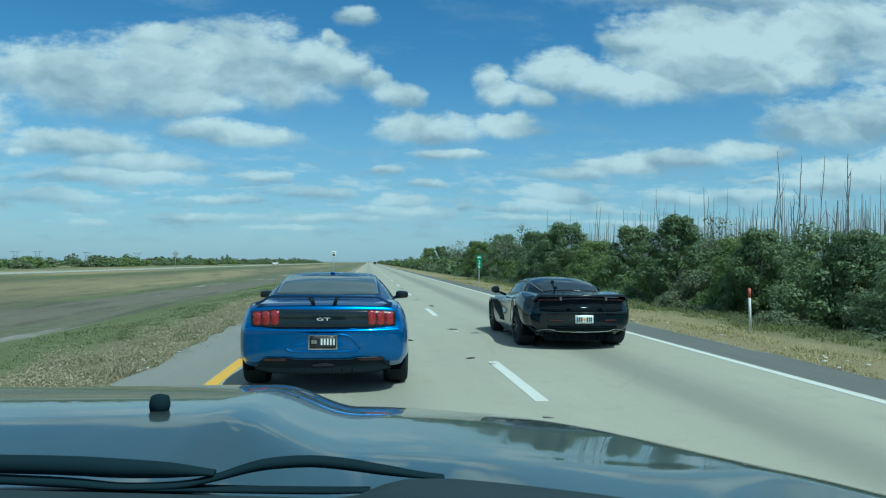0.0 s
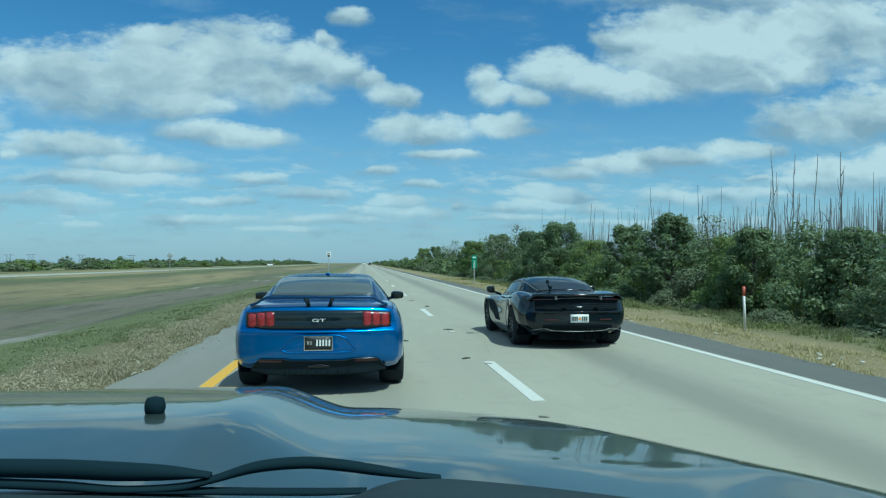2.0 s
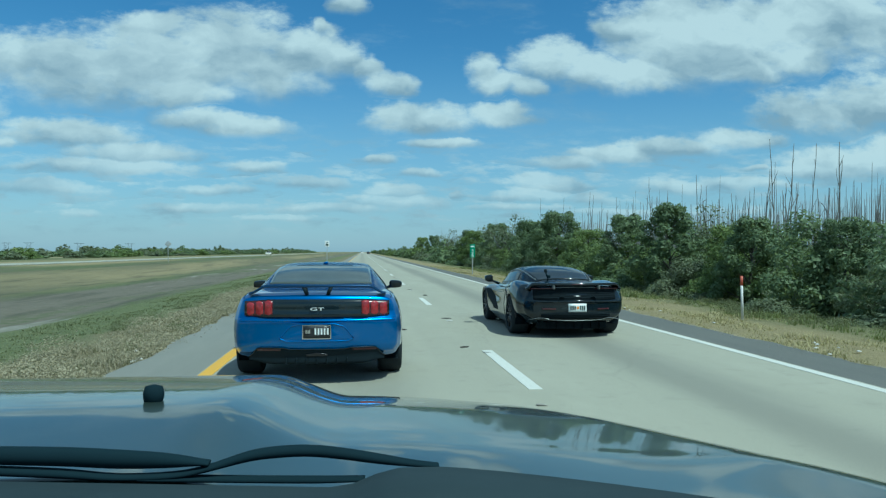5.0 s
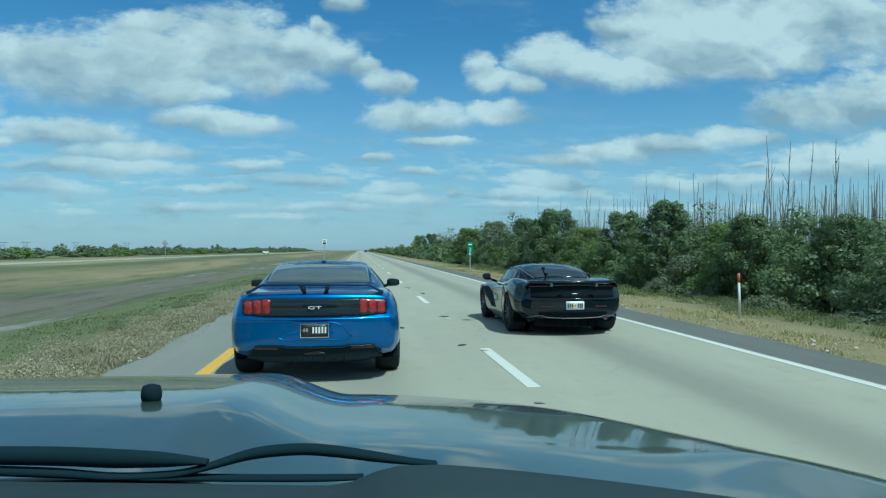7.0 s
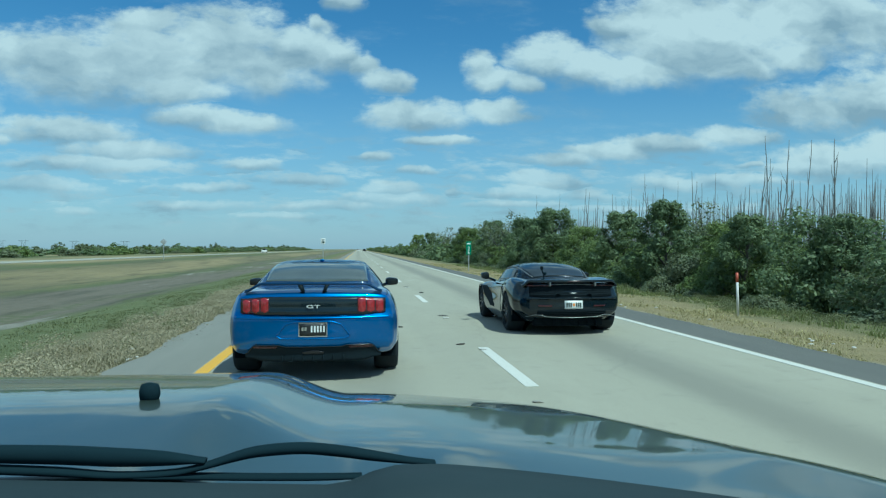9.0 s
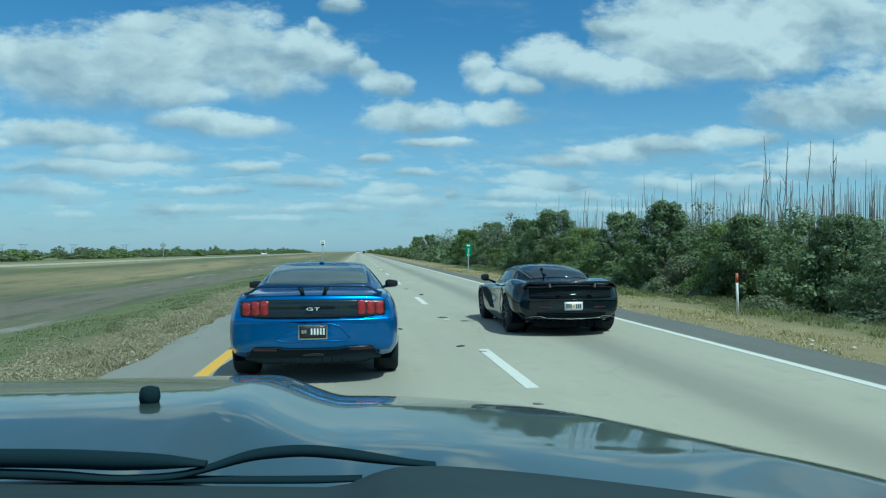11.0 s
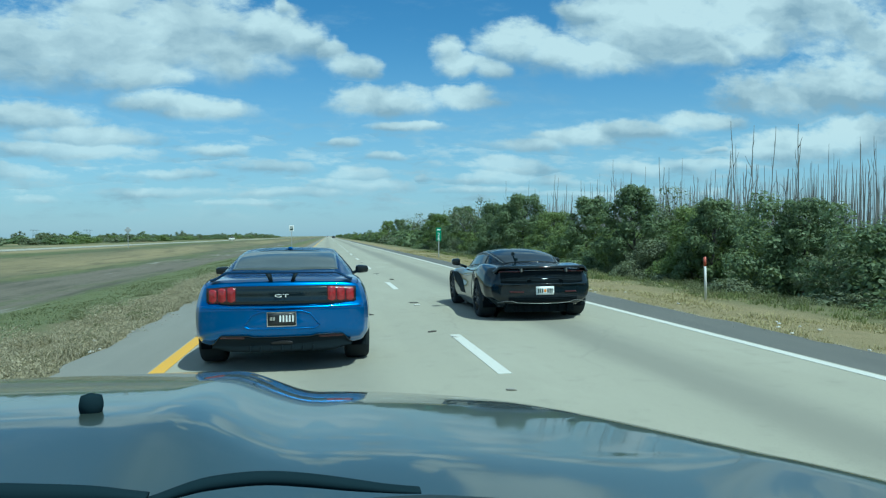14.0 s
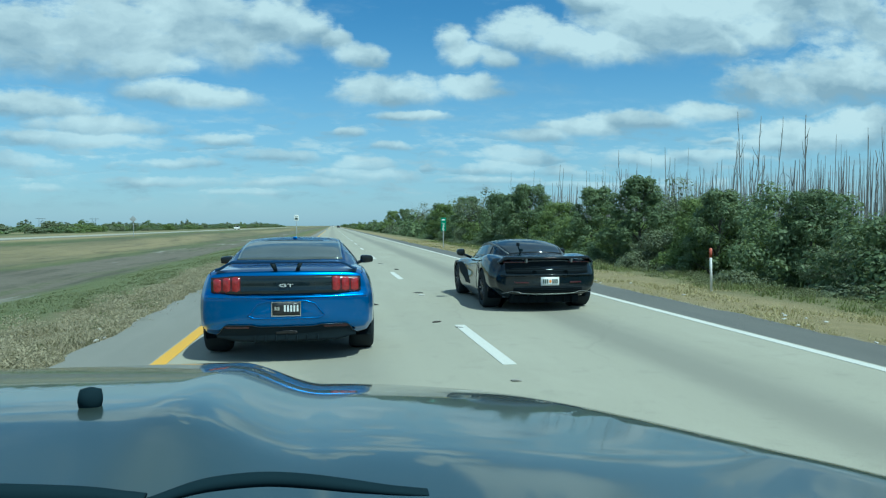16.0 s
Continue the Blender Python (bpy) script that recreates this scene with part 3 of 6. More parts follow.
def make_nose():
    car = tagged(empty("car", (-0.49, 2.0, 0)), "dark glossy front end of the following car, bonnet reflecting sky", "car")
    base = Vector((-0.49, 2.0, 0))
    xs = [MIDDLE - 1.28 + i * (2.56 / 150) for i in range(151)]
    ys = [0.825 + i * (1.515 / 90) for i in range(91)]
    verts, faces = [], []
    for y in ys:
        for x in xs:
            verts.append(Vector((x, y, bonnet_z(x, y))) - base)
    n = len(xs)
    for j in range(len(ys) - 1):
        for i in range(n - 1):
            a = j * n + i
            faces.append((a, a + 1, a + 1 + n, a + n))
    # skirt, so that the panel has thickness
    rim = [i for i in range(n)] + [j * n + n - 1 for j in range(1, len(ys))] + [(len(ys) - 1) * n + i for i in range(n - 2, -1, -1)] + [j * n for j in range(len(ys) - 2, 0, -1)]
    k = len(verts)
    verts += [verts[i] - Vector((0, 0, 0.03)) for i in rim]
    for i in range(len(rim)):
        j = (i + 1) % len(rim)
        faces.append((rim[i], k + i, k + j, rim[j]))
    raw("hood", verts, faces, M_HOOD, car, "glossy dark bonnet with a raised middle")
    for s in (-1, 1):
        bm = bmesh.new()
        pts = [(1.19, 1.02), (1.23, 0.90), (1.25, 0.70), (1.22, 0.45), (1.17, 0.33)]
        rows = []
        for y in [0.8 + 0.1 * i for i in range(16)]:
            tuck = 0.25 * max(0, (y - 1.9) / 0.4) ** 2
            top = bonnet_z(MIDDLE + s * 1.19, min(y, 2.25)) - 0.02
            rows.append([bm.verts.new((s * (px - tuck), y - 2.0, pz * top / 1.02)) for px, pz in pts])
        for a, b in zip(rows, rows[1:]):
            for i in range(len(pts) - 1):
                bm.faces.new((a[i], a[i + 1], b[i + 1], b[i]))
        bmesh.ops.solidify(bm, geom=bm.faces[:], thickness=0.015)
        part("wing", bm, M_HOOD, car)
        wheel(car, s * 1.06, -0.15, 0.36, 0.26)
    bm = bmesh.new()
    box(bm, 0, 0.26, 0.50, 1.9, 0.16, 0.50, 0.05)
    part("bumper", bm, M_HOOD, car)
    rows = []
    bm = bmesh.new()
    for k in range(91):
        x = -1.5 + 2.2 * k / 90
        top = 1.2135 + 0.052 * min(0.6, max(0.0, -x)) + 0.020 * ease(-0.03, 0.04, x) - 0.18 * max(0.0, x - 0.08) ** 1.2 - 0.02 * max(0.0, -0.6 - x)
        rows.append([bm.verts.new(Vector((x, y, z)) - base) for y, z in ((0.60, top - 0.10), (0.63, top + 0.004), (0.70, top + 0.005), (0.77, top), (0.79, top - 0.012), (0.85, top - 0.06))])
    for a, b in zip(rows, rows[1:]):
        for i in range(5):
            bm.faces.new((a[i], a[i + 1], b[i + 1], b[i]))
        bm.faces.new((a[5], a[0], b[0], b[5]))
    bm.faces.new(rows[0])
    bm.faces.new(rows[-1][::-1])
    part("cowl", bm, M_COWL, car, "grey scuttle panel below the windscreen")
    # wipers: flat blades, height and thickness changing along them
    for pts in (((-0.412, 1.2475, 0.0192), (-0.321, 1.2433, 0.0205), (-0.263, 1.2389, 0.0205), (-0.216, 1.2361, 0.0166), (-0.186, 1.2339, 0.0102), (-0.166, 1.2319, 0.0051)),
                ((-0.412, 1.2320, 0.0102), (-0.321, 1.2252, 0.0102), (-0.263, 1.2194, 0.0077), (-0.204, 1.2197, 0.0077), (-0.169, 1.2258, 0.0077), (-0.126, 1.2374, 0.0115), (-0.096, 1.2414, 0.0128), (-0.059, 1.2421, 0.0128), (-0.021, 1.2377, 0.0128), (0.016, 1.2314, 0.0115), (0.055, 1.2250, 0.0077), (0.087, 1.2213, 0.0038)),
                ((-0.240, 1.2173, 0.0064), (-0.175, 1.2149, 0.0077), (-0.114, 1.2121, 0.0077), (-0.046, 1.2096, 0.0077), (0.004, 1.2090, 0.0051))):
        bm = bmesh.new()
        line_pts = []
        for i in range(len(pts) - 1):
            p0, p1, p2, p3 = (Vector(pts[max(0, min(len(pts) - 1, i + k))]) for k in (-1, 0, 1, 2))
            line_pts += [0.5 * ((2 * p1) + (p2 - p0) * f + (2 * p0 - 5 * p1 + 4 * p2 - p3) * f * f + (3 * p1 - p0 - 3 * p2 + p3) * f ** 3) for f in (0, 0.25, 0.5, 0.75)]
        line_pts.append(Vector(pts[-1]))
        rings = []
        for x, z, h in line_pts:
            rings.append([bm.verts.new(Vector((x, 0.815 + 0.009 * math.cos(a), z + 0.5 * h * math.sin(a))) - base) for a in [k * math.pi / 5 for k in range(10)]])
        for a, b in zip(rings, rings[1:]):
            for k in range(10):
                bm.faces.new((a[k], a[(k + 1) % 10], b[(k + 1) % 10], b[k]))
        bm.faces.new(rings[0][::-1])
        bm.faces.new(rings[-1])
        part("wiper_blade", bm, M_RUBBER, car, "black rubber wiper")
    bm = bmesh.new()
    nz = bonnet_z(-0.345, 1.205)
    box(bm, 0.157, 1.205 - 2.0, nz + 0.010, 0.033, 0.030, 0.034, 0.0145)
    part("washer_nozzle", bm, M_RUBBER, car, "black washer nozzle on the bonnet")


def wheel(car, x, y, r, w, spokes=10):
    """Tyre with a dished rim, axis across the car."""
    bm = bmesh.new()
    prof = [(-0.5, 0.68), (-0.5, 0.90), (-0.42, 0.975), (-0.25, 1.0), (0.25, 1.0), (0.42, 0.975), (0.5, 0.90), (0.5, 0.68)]
    seg = 40
    rings = []
    for k in range(seg):
        a = 2 * math.pi * k / seg
        rings.append([bm.verts.new((x + u * w, y + q * r * math.cos(a), r + q * r * math.sin(a))) for u, q in prof])
    for k in range(seg):
        a, b = rings[k], rings[(k + 1) % seg]
        for i in range(len(prof)):
            j = (i + 1) % len(prof)
            bm.faces.new((a[i], b[i], b[j], a[j]))
    hub = part("wheel", bm, M_TYRE, car, "black tyre")
    bm = bmesh.new()
    s = 1 if x > 0 else -1
    face = x + s * w * 0.40
    tube(bm, (face - s * 0.10, y, r), (face - s * 0.09, y, r), 0.66 * r, 0.66 * r, 28)
    for k in range(spokes):
        a = 2 * math.pi * k / spokes
        c, d = math.cos(a), math.sin(a)
        tube(bm, (face, y, r), (face + s * 0.01, y + 0.66 * r * c, r + 0.66 * r * d), 0.022, 0.016, 6)
    tube(bm, (face - s * 0.02, y, r), (face + s * 0.015, y, r), 0.05, 0.04, 14)
    part("rim", bm, M_RIM, hub, "dark alloy rim")
    return hub


make_nose()
# ---- car building kit ----
def catmull(p0, p1, p2, p3, f):
    return 0.5 * ((2 * p1) + (p2 - p0) * f + (2 * p0 - 5 * p1 + 4 * p2 - p3) * f * f + (3 * p1 - p0 - 3 * p2 + p3) * f ** 3)


class Skin:
    """A smooth half skin through stations along the car: (y, ((x, z), ...)), mirrored to both sides."""

    def __init__(self, stations, warp):
        self.ys = [y for y, _ in stations]
        self.rows = [[Vector((x, z)) for x, z in r] for _, r in stations]
        self.warp = warp

    def row(self, y):
        ys = self.ys
        i = max(0, min(len(ys) - 2, sum(1 for a in ys if a <= y) - 1))
        f = (y - ys[i]) / (ys[i + 1] - ys[i])
        pick = lambda k: self.rows[max(0, min(len(ys) - 1, k))]
        return [catmull(a, b, c, d, f) for a, b, c, d in zip(pick(i - 1), pick(i), pick(i + 1), pick(i + 2))]

    def across(self, row, u):
        i = max(0, min(len(row) - 2, int(u)))
        pick = lambda k: row[max(0, min(len(row) - 1, k))]
        p = catmull(pick(i - 1), pick(i), pick(i + 1), pick(i + 2), u - i)
        return Vector((max(0.0, p.x), p.y))

    def at(self, y, u, side=1):
        p = self.across(self.row(y), u)
        return self.warp(Vector((side * p.x, y, p.y)))

    def top(self):
        return len(self.rows[0]) - 1

    def patch(self, bm, y_of, us, side, lift, cols=16, thick=0.004):
        """A thin sheet over part of the skin; y_of(u, f) gives y along the patch."""
        n = len(us)
        outer, inner = [], []
        for u in us:
            lo, li = [], []
            for c in range(cols + 1):
                y = y_of(u, c / cols)
                p = self.at(y, u, side)
                a = self.at(y + 0.01, u, side) - self.at(y - 0.01, u, side)
                b = self.at(y, min(self.top(), u + 0.02), side) - self.at(y, max(0, u - 0.02), side)
                nm = a.cross(b).normalized()
                if nm.dot(p - Vector((0, 2.2, 0.45))) < 0:
                    nm = -nm
                lo.append(bm.verts.new(p + nm * lift))
                li.append(bm.verts.new(p + nm * (lift - thick - 0.01)))
            outer.append(lo)
            inner.append(li)
        for i in range(n - 1):
            for c in range(cols):
                bm.faces.new((outer[i][c], outer[i + 1][c], outer[i + 1][c + 1], outer[i][c + 1]))
                bm.faces.new((inner[i][c], inner[i][c + 1], inner[i + 1][c + 1], inner[i + 1][c]))
        for i in range(n - 1):
            for c in (0, cols):
                bm.faces.new((outer[i][c], outer[i + 1][c], inner[i + 1][c], inner[i][c]))
        for i in (0, n - 1):
            if us[i] < self.top():
                for c in range(cols):
                    bm.faces.new((outer[i][c], outer[i][c + 1], inner[i][c + 1], inner[i][c]))
        bmesh.ops.remove_doubles(bm, verts=bm.verts, dist=0.0005)
        return bm

    def mesh(self, y0, y1, ny, nu, rear_cap=True, front_cap=True, arches=()):
        bm = bmesh.new()
        top = self.top()
        rings = []
        for j in range(ny + 1):
            y = y0 + (y1 - y0) * j / ny
            row = self.row(y)
            half = [self.across(row, top * i / nu) for i in range(nu + 1)]
            loop = [(p.x, p.y) for p in half] + [(-p.x, p.y) for p in half[-2:0:-1]]
            rings.append((y, loop))
        def lay(y, loop):
            return [bm.verts.new(self.warp(Vector((x, y, z)))) for x, z in loop]
        made = []
        if rear_cap:
            y, loop = rings[0]
            cz = sum(z for _, z in loop) / len(loop)
            for k, dy in ((0.02, 0.024), (0.35, 0.024), (0.65, 0.024), (0.85, 0.024), (0.94, 0.021), (0.975, 0.014)):
                made.append(lay(y - dy, [(x * k, cz + (z - cz) * k) for x, z in loop]))
        made += [lay(y, loop) for y, loop in rings]
        if front_cap:
            y, loop = rings[-1]
            cz = sum(z for _, z in loop) / len(loop)
            for k, dy in ((0.97, 0.02), (0.85, 0.05), (0.5, 0.07), (0.02, 0.075)):
                made.append(lay(y + dy, [(x * k, cz + (z - cz) * k) for x, z in loop]))
        n = len(rings[0][1])
        for a, b in zip(made, made[1:]):
            for i in range(n):
                j = (i + 1) % n
                bm.faces.new((a[i], a[j], b[j], b[i]))
        for cy, cz, r in arches:
            gone = [f for f in bm.faces if abs(f.calc_center_median().x) > 0.62 and (f.calc_center_median().y - cy) ** 2 + (f.calc_center_median().z - cz) ** 2 < r * r and f.calc_center_median().z < cz + r]
            bmesh.ops.delete(bm, geom=gone, context="FACES")
            for v in bm.verts:
                if v.is_boundary and abs(v.co.x) > 0.6:
                    d = Vector((v.co.y - cy, v.co.z - cz))
                    if d.length < r * 1.18:
                        d = d.normalized() * r
                        v.co.y, v.co.z = cy + d.x, cz + d.y
        return bm


def fascia(bm, x0, x1, lo, hi, depth, warp, thick=0.02, cols=14, rows=4, y=-0.024, bulge=0.0):
    """A raised piece on the tail between two curves lo(x) and hi(x)."""
    out, back = [], []
    for i in range(cols + 1):
        x = x0 + (x1 - x0) * i / cols
        a, b = lo(x), hi(x)
        o, k = [], []
        for j in range(rows + 1):
            z = a + (b - a) * j / rows
            swell = bulge * (1 - (2 * j / rows - 1) ** 2) * (1 - (2 * i / cols - 1) ** 2)
            o.append(bm.verts.new(warp(Vector((x, y - depth - swell, z)))))
            k.append(bm.verts.new(warp(Vector((x, y - depth + thick, z)))))
        out.append(o)
        back.append(k)
    for i in range(cols):
        for j in range(rows):
            bm.faces.new((out[i][j], out[i + 1][j], out[i + 1][j + 1], out[i][j + 1]))
            bm.faces.new((back[i][j], back[i][j + 1], back[i + 1][j + 1], back[i + 1][j]))
        for j in (0, rows):
            bm.faces.new((out[i][j], out[i + 1][j], back[i + 1][j], back[i][j]))
    for i in (0, cols):
        for j in range(rows):
            bm.faces.new((out[i][j], out[i][j + 1], back[i][j + 1], back[i][j]))
    return bm


def beam(bm, line, section):
    """A profile ((dy, dz), ...) carried along a line of (x, y, z)."""
    rings = [[bm.verts.new((x, y + dy, z + dz)) for dy, dz in section] for x, y, z in line]
    n = len(section)
    for a, b in zip(rings, rings[1:]):
        for i in range(n):
            bm.faces.new((a[i], a[(i + 1) % n], b[(i + 1) % n], b[i]))
    bm.faces.new(rings[0][::-1])
    bm.faces.new(rings[-1])
    return bm


def lettering(text, size, depth, mat, parent, m, name="lettering", label=""):
    cu = bpy.data.curves.new(name, "FONT")
    cu.body, cu.size, cu.extrude, cu.align_x, cu.align_y = text, size, depth, "CENTER", "CENTER"
    tmp = new("tmp_text", cu)
    me = bpy.data.meshes.new_from_object(tmp.evaluated_get(bpy.context.evaluated_depsgraph_get()))
    bpy.data.objects.remove(tmp)
    bpy.data.curves.remove(cu)
    ob = new(name, me)
    me.materials.clear()
    me.materials.append(mat)
    ob.parent = parent
    ob.matrix_basis = m
    if label:
        tagged(ob, label)
    return ob


def arch_liner(car, x, y, r):
    bm = bmesh.new()
    s = 1 if x > 0 else -1
    prof = [(x, 1.0), (x - s * 0.34, 1.0), (x - s * 0.34, 0.1)]
    seg = 26
    rings = []
    for k in range(seg + 1):
        a = math.pi * (-0.12 + 1.24 * k / seg)
        rings.append([bm.verts.new((px, y + q * r * math.cos(a), 0.34 + q * r * math.sin(a))) for px, q in prof])
    for a, b in zip(rings, rings[1:]):
        for i in range(len(prof) - 1):
            bm.faces.new((a[i], a[i + 1], b[i + 1], b[i]))
    bmesh.ops.solidify(bm, geom=bm.faces[:], thickness=-0.01)
    return part("arch_liner", bm, M_MATT, car)


def mirror_cap(car, x, y, z, w, h, mat):
    s = 1 if x > 0 else -1
    bm = bmesh.new()
    bmesh.ops.create_icosphere(bm, subdivisions=3, radius=0.5)
    for v in bm.verts:
        a, b, c = (math.copysign(abs(2 * k) ** 0.62, k) / 2 for k in v.co)
        c *= 1 - 0.25 * s * a
        v.co = Vector((x + a * w, y + b * 0.16 + 0.25 * abs(a * w) + 0.02, z + c * h))
    cap = part("mirror", bm, mat, car)
    bm = bmesh.new()
    box(bm, x, y - 0.055, z, w * 0.82, 0.03, h * 0.74, 0.012)
    part("mirror_glass", bm, M_SMOKE, cap)
    bm = bmesh.new()
    tube(bm, (x - s * w * 0.35, y + 0.03, z - h * 0.3), (x - s * (w * 0.5 + 0.14), y + 0.10, z - h * 0.75), 0.022, 0.028, 8)
    part("mirror_arm", bm, mat, cap)


def bars(parent, x0, x1, z0, z1, y, mat, count, gap=0.35):
    """Plain bars in place of characters."""
    step = (x1 - x0) / count
    for k in range(count):
        bm = bmesh.new()
        box(bm, x0 + step * (k + 0.5), y, (z0 + z1) / 2, step * (1 - gap), 0.003, z1 - z0)
        part("plate_bar", bm, mat, parent, smooth=False)


# ---- blue coupe in the left lane ----
def blue_warp(v):
    v = v.copy()
    tail = max(0.0, 1 - max(0, v.y) / 1.1)
    v.y += 0.17 * (v.x / 0.9) ** 2 * tail
    near = max(0.0, 1 - max(0, v.y) / 0.45)
    v.y += near * (0.055 * ease(0.70, 0.775, v.z) + 0.05 * ease(0.46, 0.30, v.z) + 0.03 * ease(0.9, 1.0, v.z))
    return v


def make_blue_car():
    car = tagged(empty("car", (-0.49, 7.98, 0)), "metallic blue two-door coupe with rear spoiler and black tail panel", "car", "sports cars on the road")
    W = blue_warp
    body = Skin([
        (0.00, ((0, .35), (.74, .35), (.855, .385), (.885, .47), (.882, .66), (.842, .86), (.76, .955), (.40, .978), (0, .985))),
        (0.12, ((0, .29), (.75, .29), (.900, .365), (.928, .48), (.928, .68), (.882, .87), (.785, .975), (.42, 1.000), (0, 1.008))),
        (0.50, ((0, .25), (.75, .25), (.935, .345), (.962, .47), (.962, .69), (.905, .89), (.790, .992), (.43, 1.016), (0, 1.024))),
        (1.10, ((0, .21), (.74, .21), (.925, .28), (.962, .46), (.966, .70), (.910, .90), (.790, .992), (.45, 1.020), (0, 1.028))),
        (1.80, ((0, .18), (.74, .18), (.88, .25), (.915, .44), (.925, .68), (.880, .88), (.800, .955), (.45, .975), (0, .980))),
        (2.80, ((0, .18), (.74, .18), (.88, .25), (.910, .44), (.920, .66), (.875, .86), (.800, .930), (.45, .950), (0, .955))),
        (3.80, ((0, .18), (.74, .18), (.90, .25), (.940, .44), (.950, .66), (.885, .85), (.780, .925), (.45, .955), (0, .962))),
        (4.45, ((0, .20), (.70, .20), (.84, .26), (.880, .42), (.880, .60), (.820, .77), (.700, .850), (.40, .885), (0, .890))),
        (4.76, ((0, .24), (.58, .24), (.70, .29), (.740, .42), (.740, .55), (.690, .68), (.600, .750), (.35, .780), (0, .785)))], W)
    part("body", body.mesh(0.0, 4.76, 150, 44, arches=((0.95, 0.35, 0.375), (3.75, 0.35, 0.375))), M_BLUE, car)
    for x in (-0.93, 0.93):
        for y in (0.95, 3.75):
            arch_liner(car, x, y, 0.385)
    for x in (-0.815, 0.815):
        for y in (0.95, 3.75):
            wheel(car, x * 1.012, y, 0.345, 0.285)
    cab = Skin([
        (0.55, ((.70, .97), (.68, .985), (.66, 1.000), (.60, 1.010), (.30, 1.022), (0, 1.026))),
        (0.80, ((.76, .96), (.73, 1.000), (.66, 1.055), (.585, 1.082), (.30, 1.096), (0, 1.100))),
        (1.30, ((.82, .95), (.77, 1.030), (.655, 1.150), (.575, 1.195), (.30, 1.215), (0, 1.220))),
        (1.80, ((.84, .94), (.79, 1.035), (.645, 1.200), (.565, 1.257), (.30, 1.278), (0, 1.284))),
        (2.30, ((.85, .92), (.80, 1.025), (.640, 1.215), (.555, 1.286), (.30, 1.310), (0, 1.316))),
        (2.80, ((.84, .91), (.79, 1.010), (.640, 1.195), (.560, 1.270), (.30, 1.296), (0, 1.302))),
        (3.30, ((.82, .91), (.77, .980), (.660, 1.120), (.590, 1.185), (.30, 1.215), (0, 1.222))),
        (3.85, ((.78, .90), (.75, .930), (.690, .960), (.620, .975), (.30, .985), (0, .988)))], W)
    bm = bmesh.new()
    ny, nu, top = 60, 30, cab.top()
    grid = []
    for j in range(ny + 1):
        y = 0.55 + 3.3 * j / ny
        grid.append([bm.verts.new(cab.at(y, top * i / nu, 1)) for i in range(nu + 1)] + [bm.verts.new(cab.at(y, top * i / nu, -1)) for i in range(nu - 1, -1, -1)])
    for a, b in zip(grid, grid[1:]):
        for i in range(2 * nu):
            bm.faces.new((a[i], a[i + 1], b[i + 1], b[i]))
    bmesh.ops.solidify(bm, geom=bm.faces[:], thickness=0.015)
    part("roof", bm, M_BLUE, car, "blue roof and pillars")
    # rear screen: one sheet over both halves
    bm = bmesh.new()
    for s in (1, -1):
        cab.patch(bm, lambda u, f: 0.72 + 0.03 * (5 - u) + f * (1.02 - 0.05 * max(0, 3.4 - u)), [2.86 + 2.14 * k / 10 for k in range(11)], s, 0.006, 18)
    part("rear_window", bm, M_WINDOW, car, "rear window with sky reflection greyed into its colour")
    bm = bmesh.new()
    for s in (1, -1):
        cab.patch(bm, lambda u, f: 1.735 + f * 0.035, [3.75 + 1.25 * k / 6 for k in range(7)], s, 0.009, 3)
    part("brake_lamp_strip", bm, M_GLOSS, car, "dark high brake lamp strip")
    for s in (1, -1):
        bm = bmesh.new()
        cab.patch(bm, lambda u, f: 1.65 + 0.25 * (u - 0.75) + f * (1.72 - 0.55 * (u - 0.75)), [0.75 + 1.35 * k / 8 for k in range(9)], s, 0.006, 18)
        part("side_window", bm, M_SMOKE, car)
        mirror_cap(car, s * 0.985, 2.72, 0.985, 0.19, 0.115, M_GLOSS)
    bm = bmesh.new()
    for s in (1, -1):
        cab.patch(bm, lambda u, f: 2.92 + f * 0.85, [2.8 + 2.2 * k / 8 for k in range(9)], s, 0.006, 12)
    part("windscreen", bm, M_SMOKE, car)
    bm = bmesh.new()
    box(bm, 0, 2.02, 1.312, 0.06, 0.12, 0.03, 0.012)
    part("roof_antenna", bm, M_BLUE, car)
    # tail panel, lamps, badge
    bm = bmesh.new()
    fascia(bm, -0.795, 0.795, lambda x: 0.738 + 0.022 * ease(0.55, 0.80, abs(x)), lambda x: 0.938 - 0.020 * ease(0.5, 0.79, abs(x)), 0.014, W, 0.04, cols=40)
    part("tail_panel", bm, M_GLOSS, car, "gloss black panel between the tail lamps")
    for s in (-1, 1):
        bm = bmesh.new()
        fascia(bm, min(s * 0.480, s * 0.780), max(s * 0.480, s * 0.780), lambda x: 0.752, lambda x: 0.924 - 0.05 * max(0.0, abs(x) - 0.55), 0.0165, W, 0.03, 14)
        part("lamp_housing", bm, M_DARK_RED, car, "dark red lamp housing")
        for k in range(3):
            cx = s * (0.530 + 0.099 * k)
            bm = bmesh.new()
            fascia(bm, cx - 0.041, cx + 0.041, lambda x: 0.756 + 0.02 * ((x - cx) / 0.041) ** 2, lambda x: 0.928 - 0.012 * k - 0.018 * ((x - cx) / 0.041) ** 2, 0.019, W, 0.03, 10, 8, bulge=0.012)
            part("tail_lamp", bm, M_RED, car, "red tail lamp bar")
    m = Matrix.Translation(W(Vector((0, -0.048, 0.832)))) @ pose(0, 0, 0, 90)
    # letters in plate white, which paints in the shine of bright metal
    lettering("GT", 0.066, 0.008, M_PLATE, car, m @ Matrix.Diagonal((1.75, 0.68, 1, 1)), "badge", "letter badge, white standing in for shiny metal")
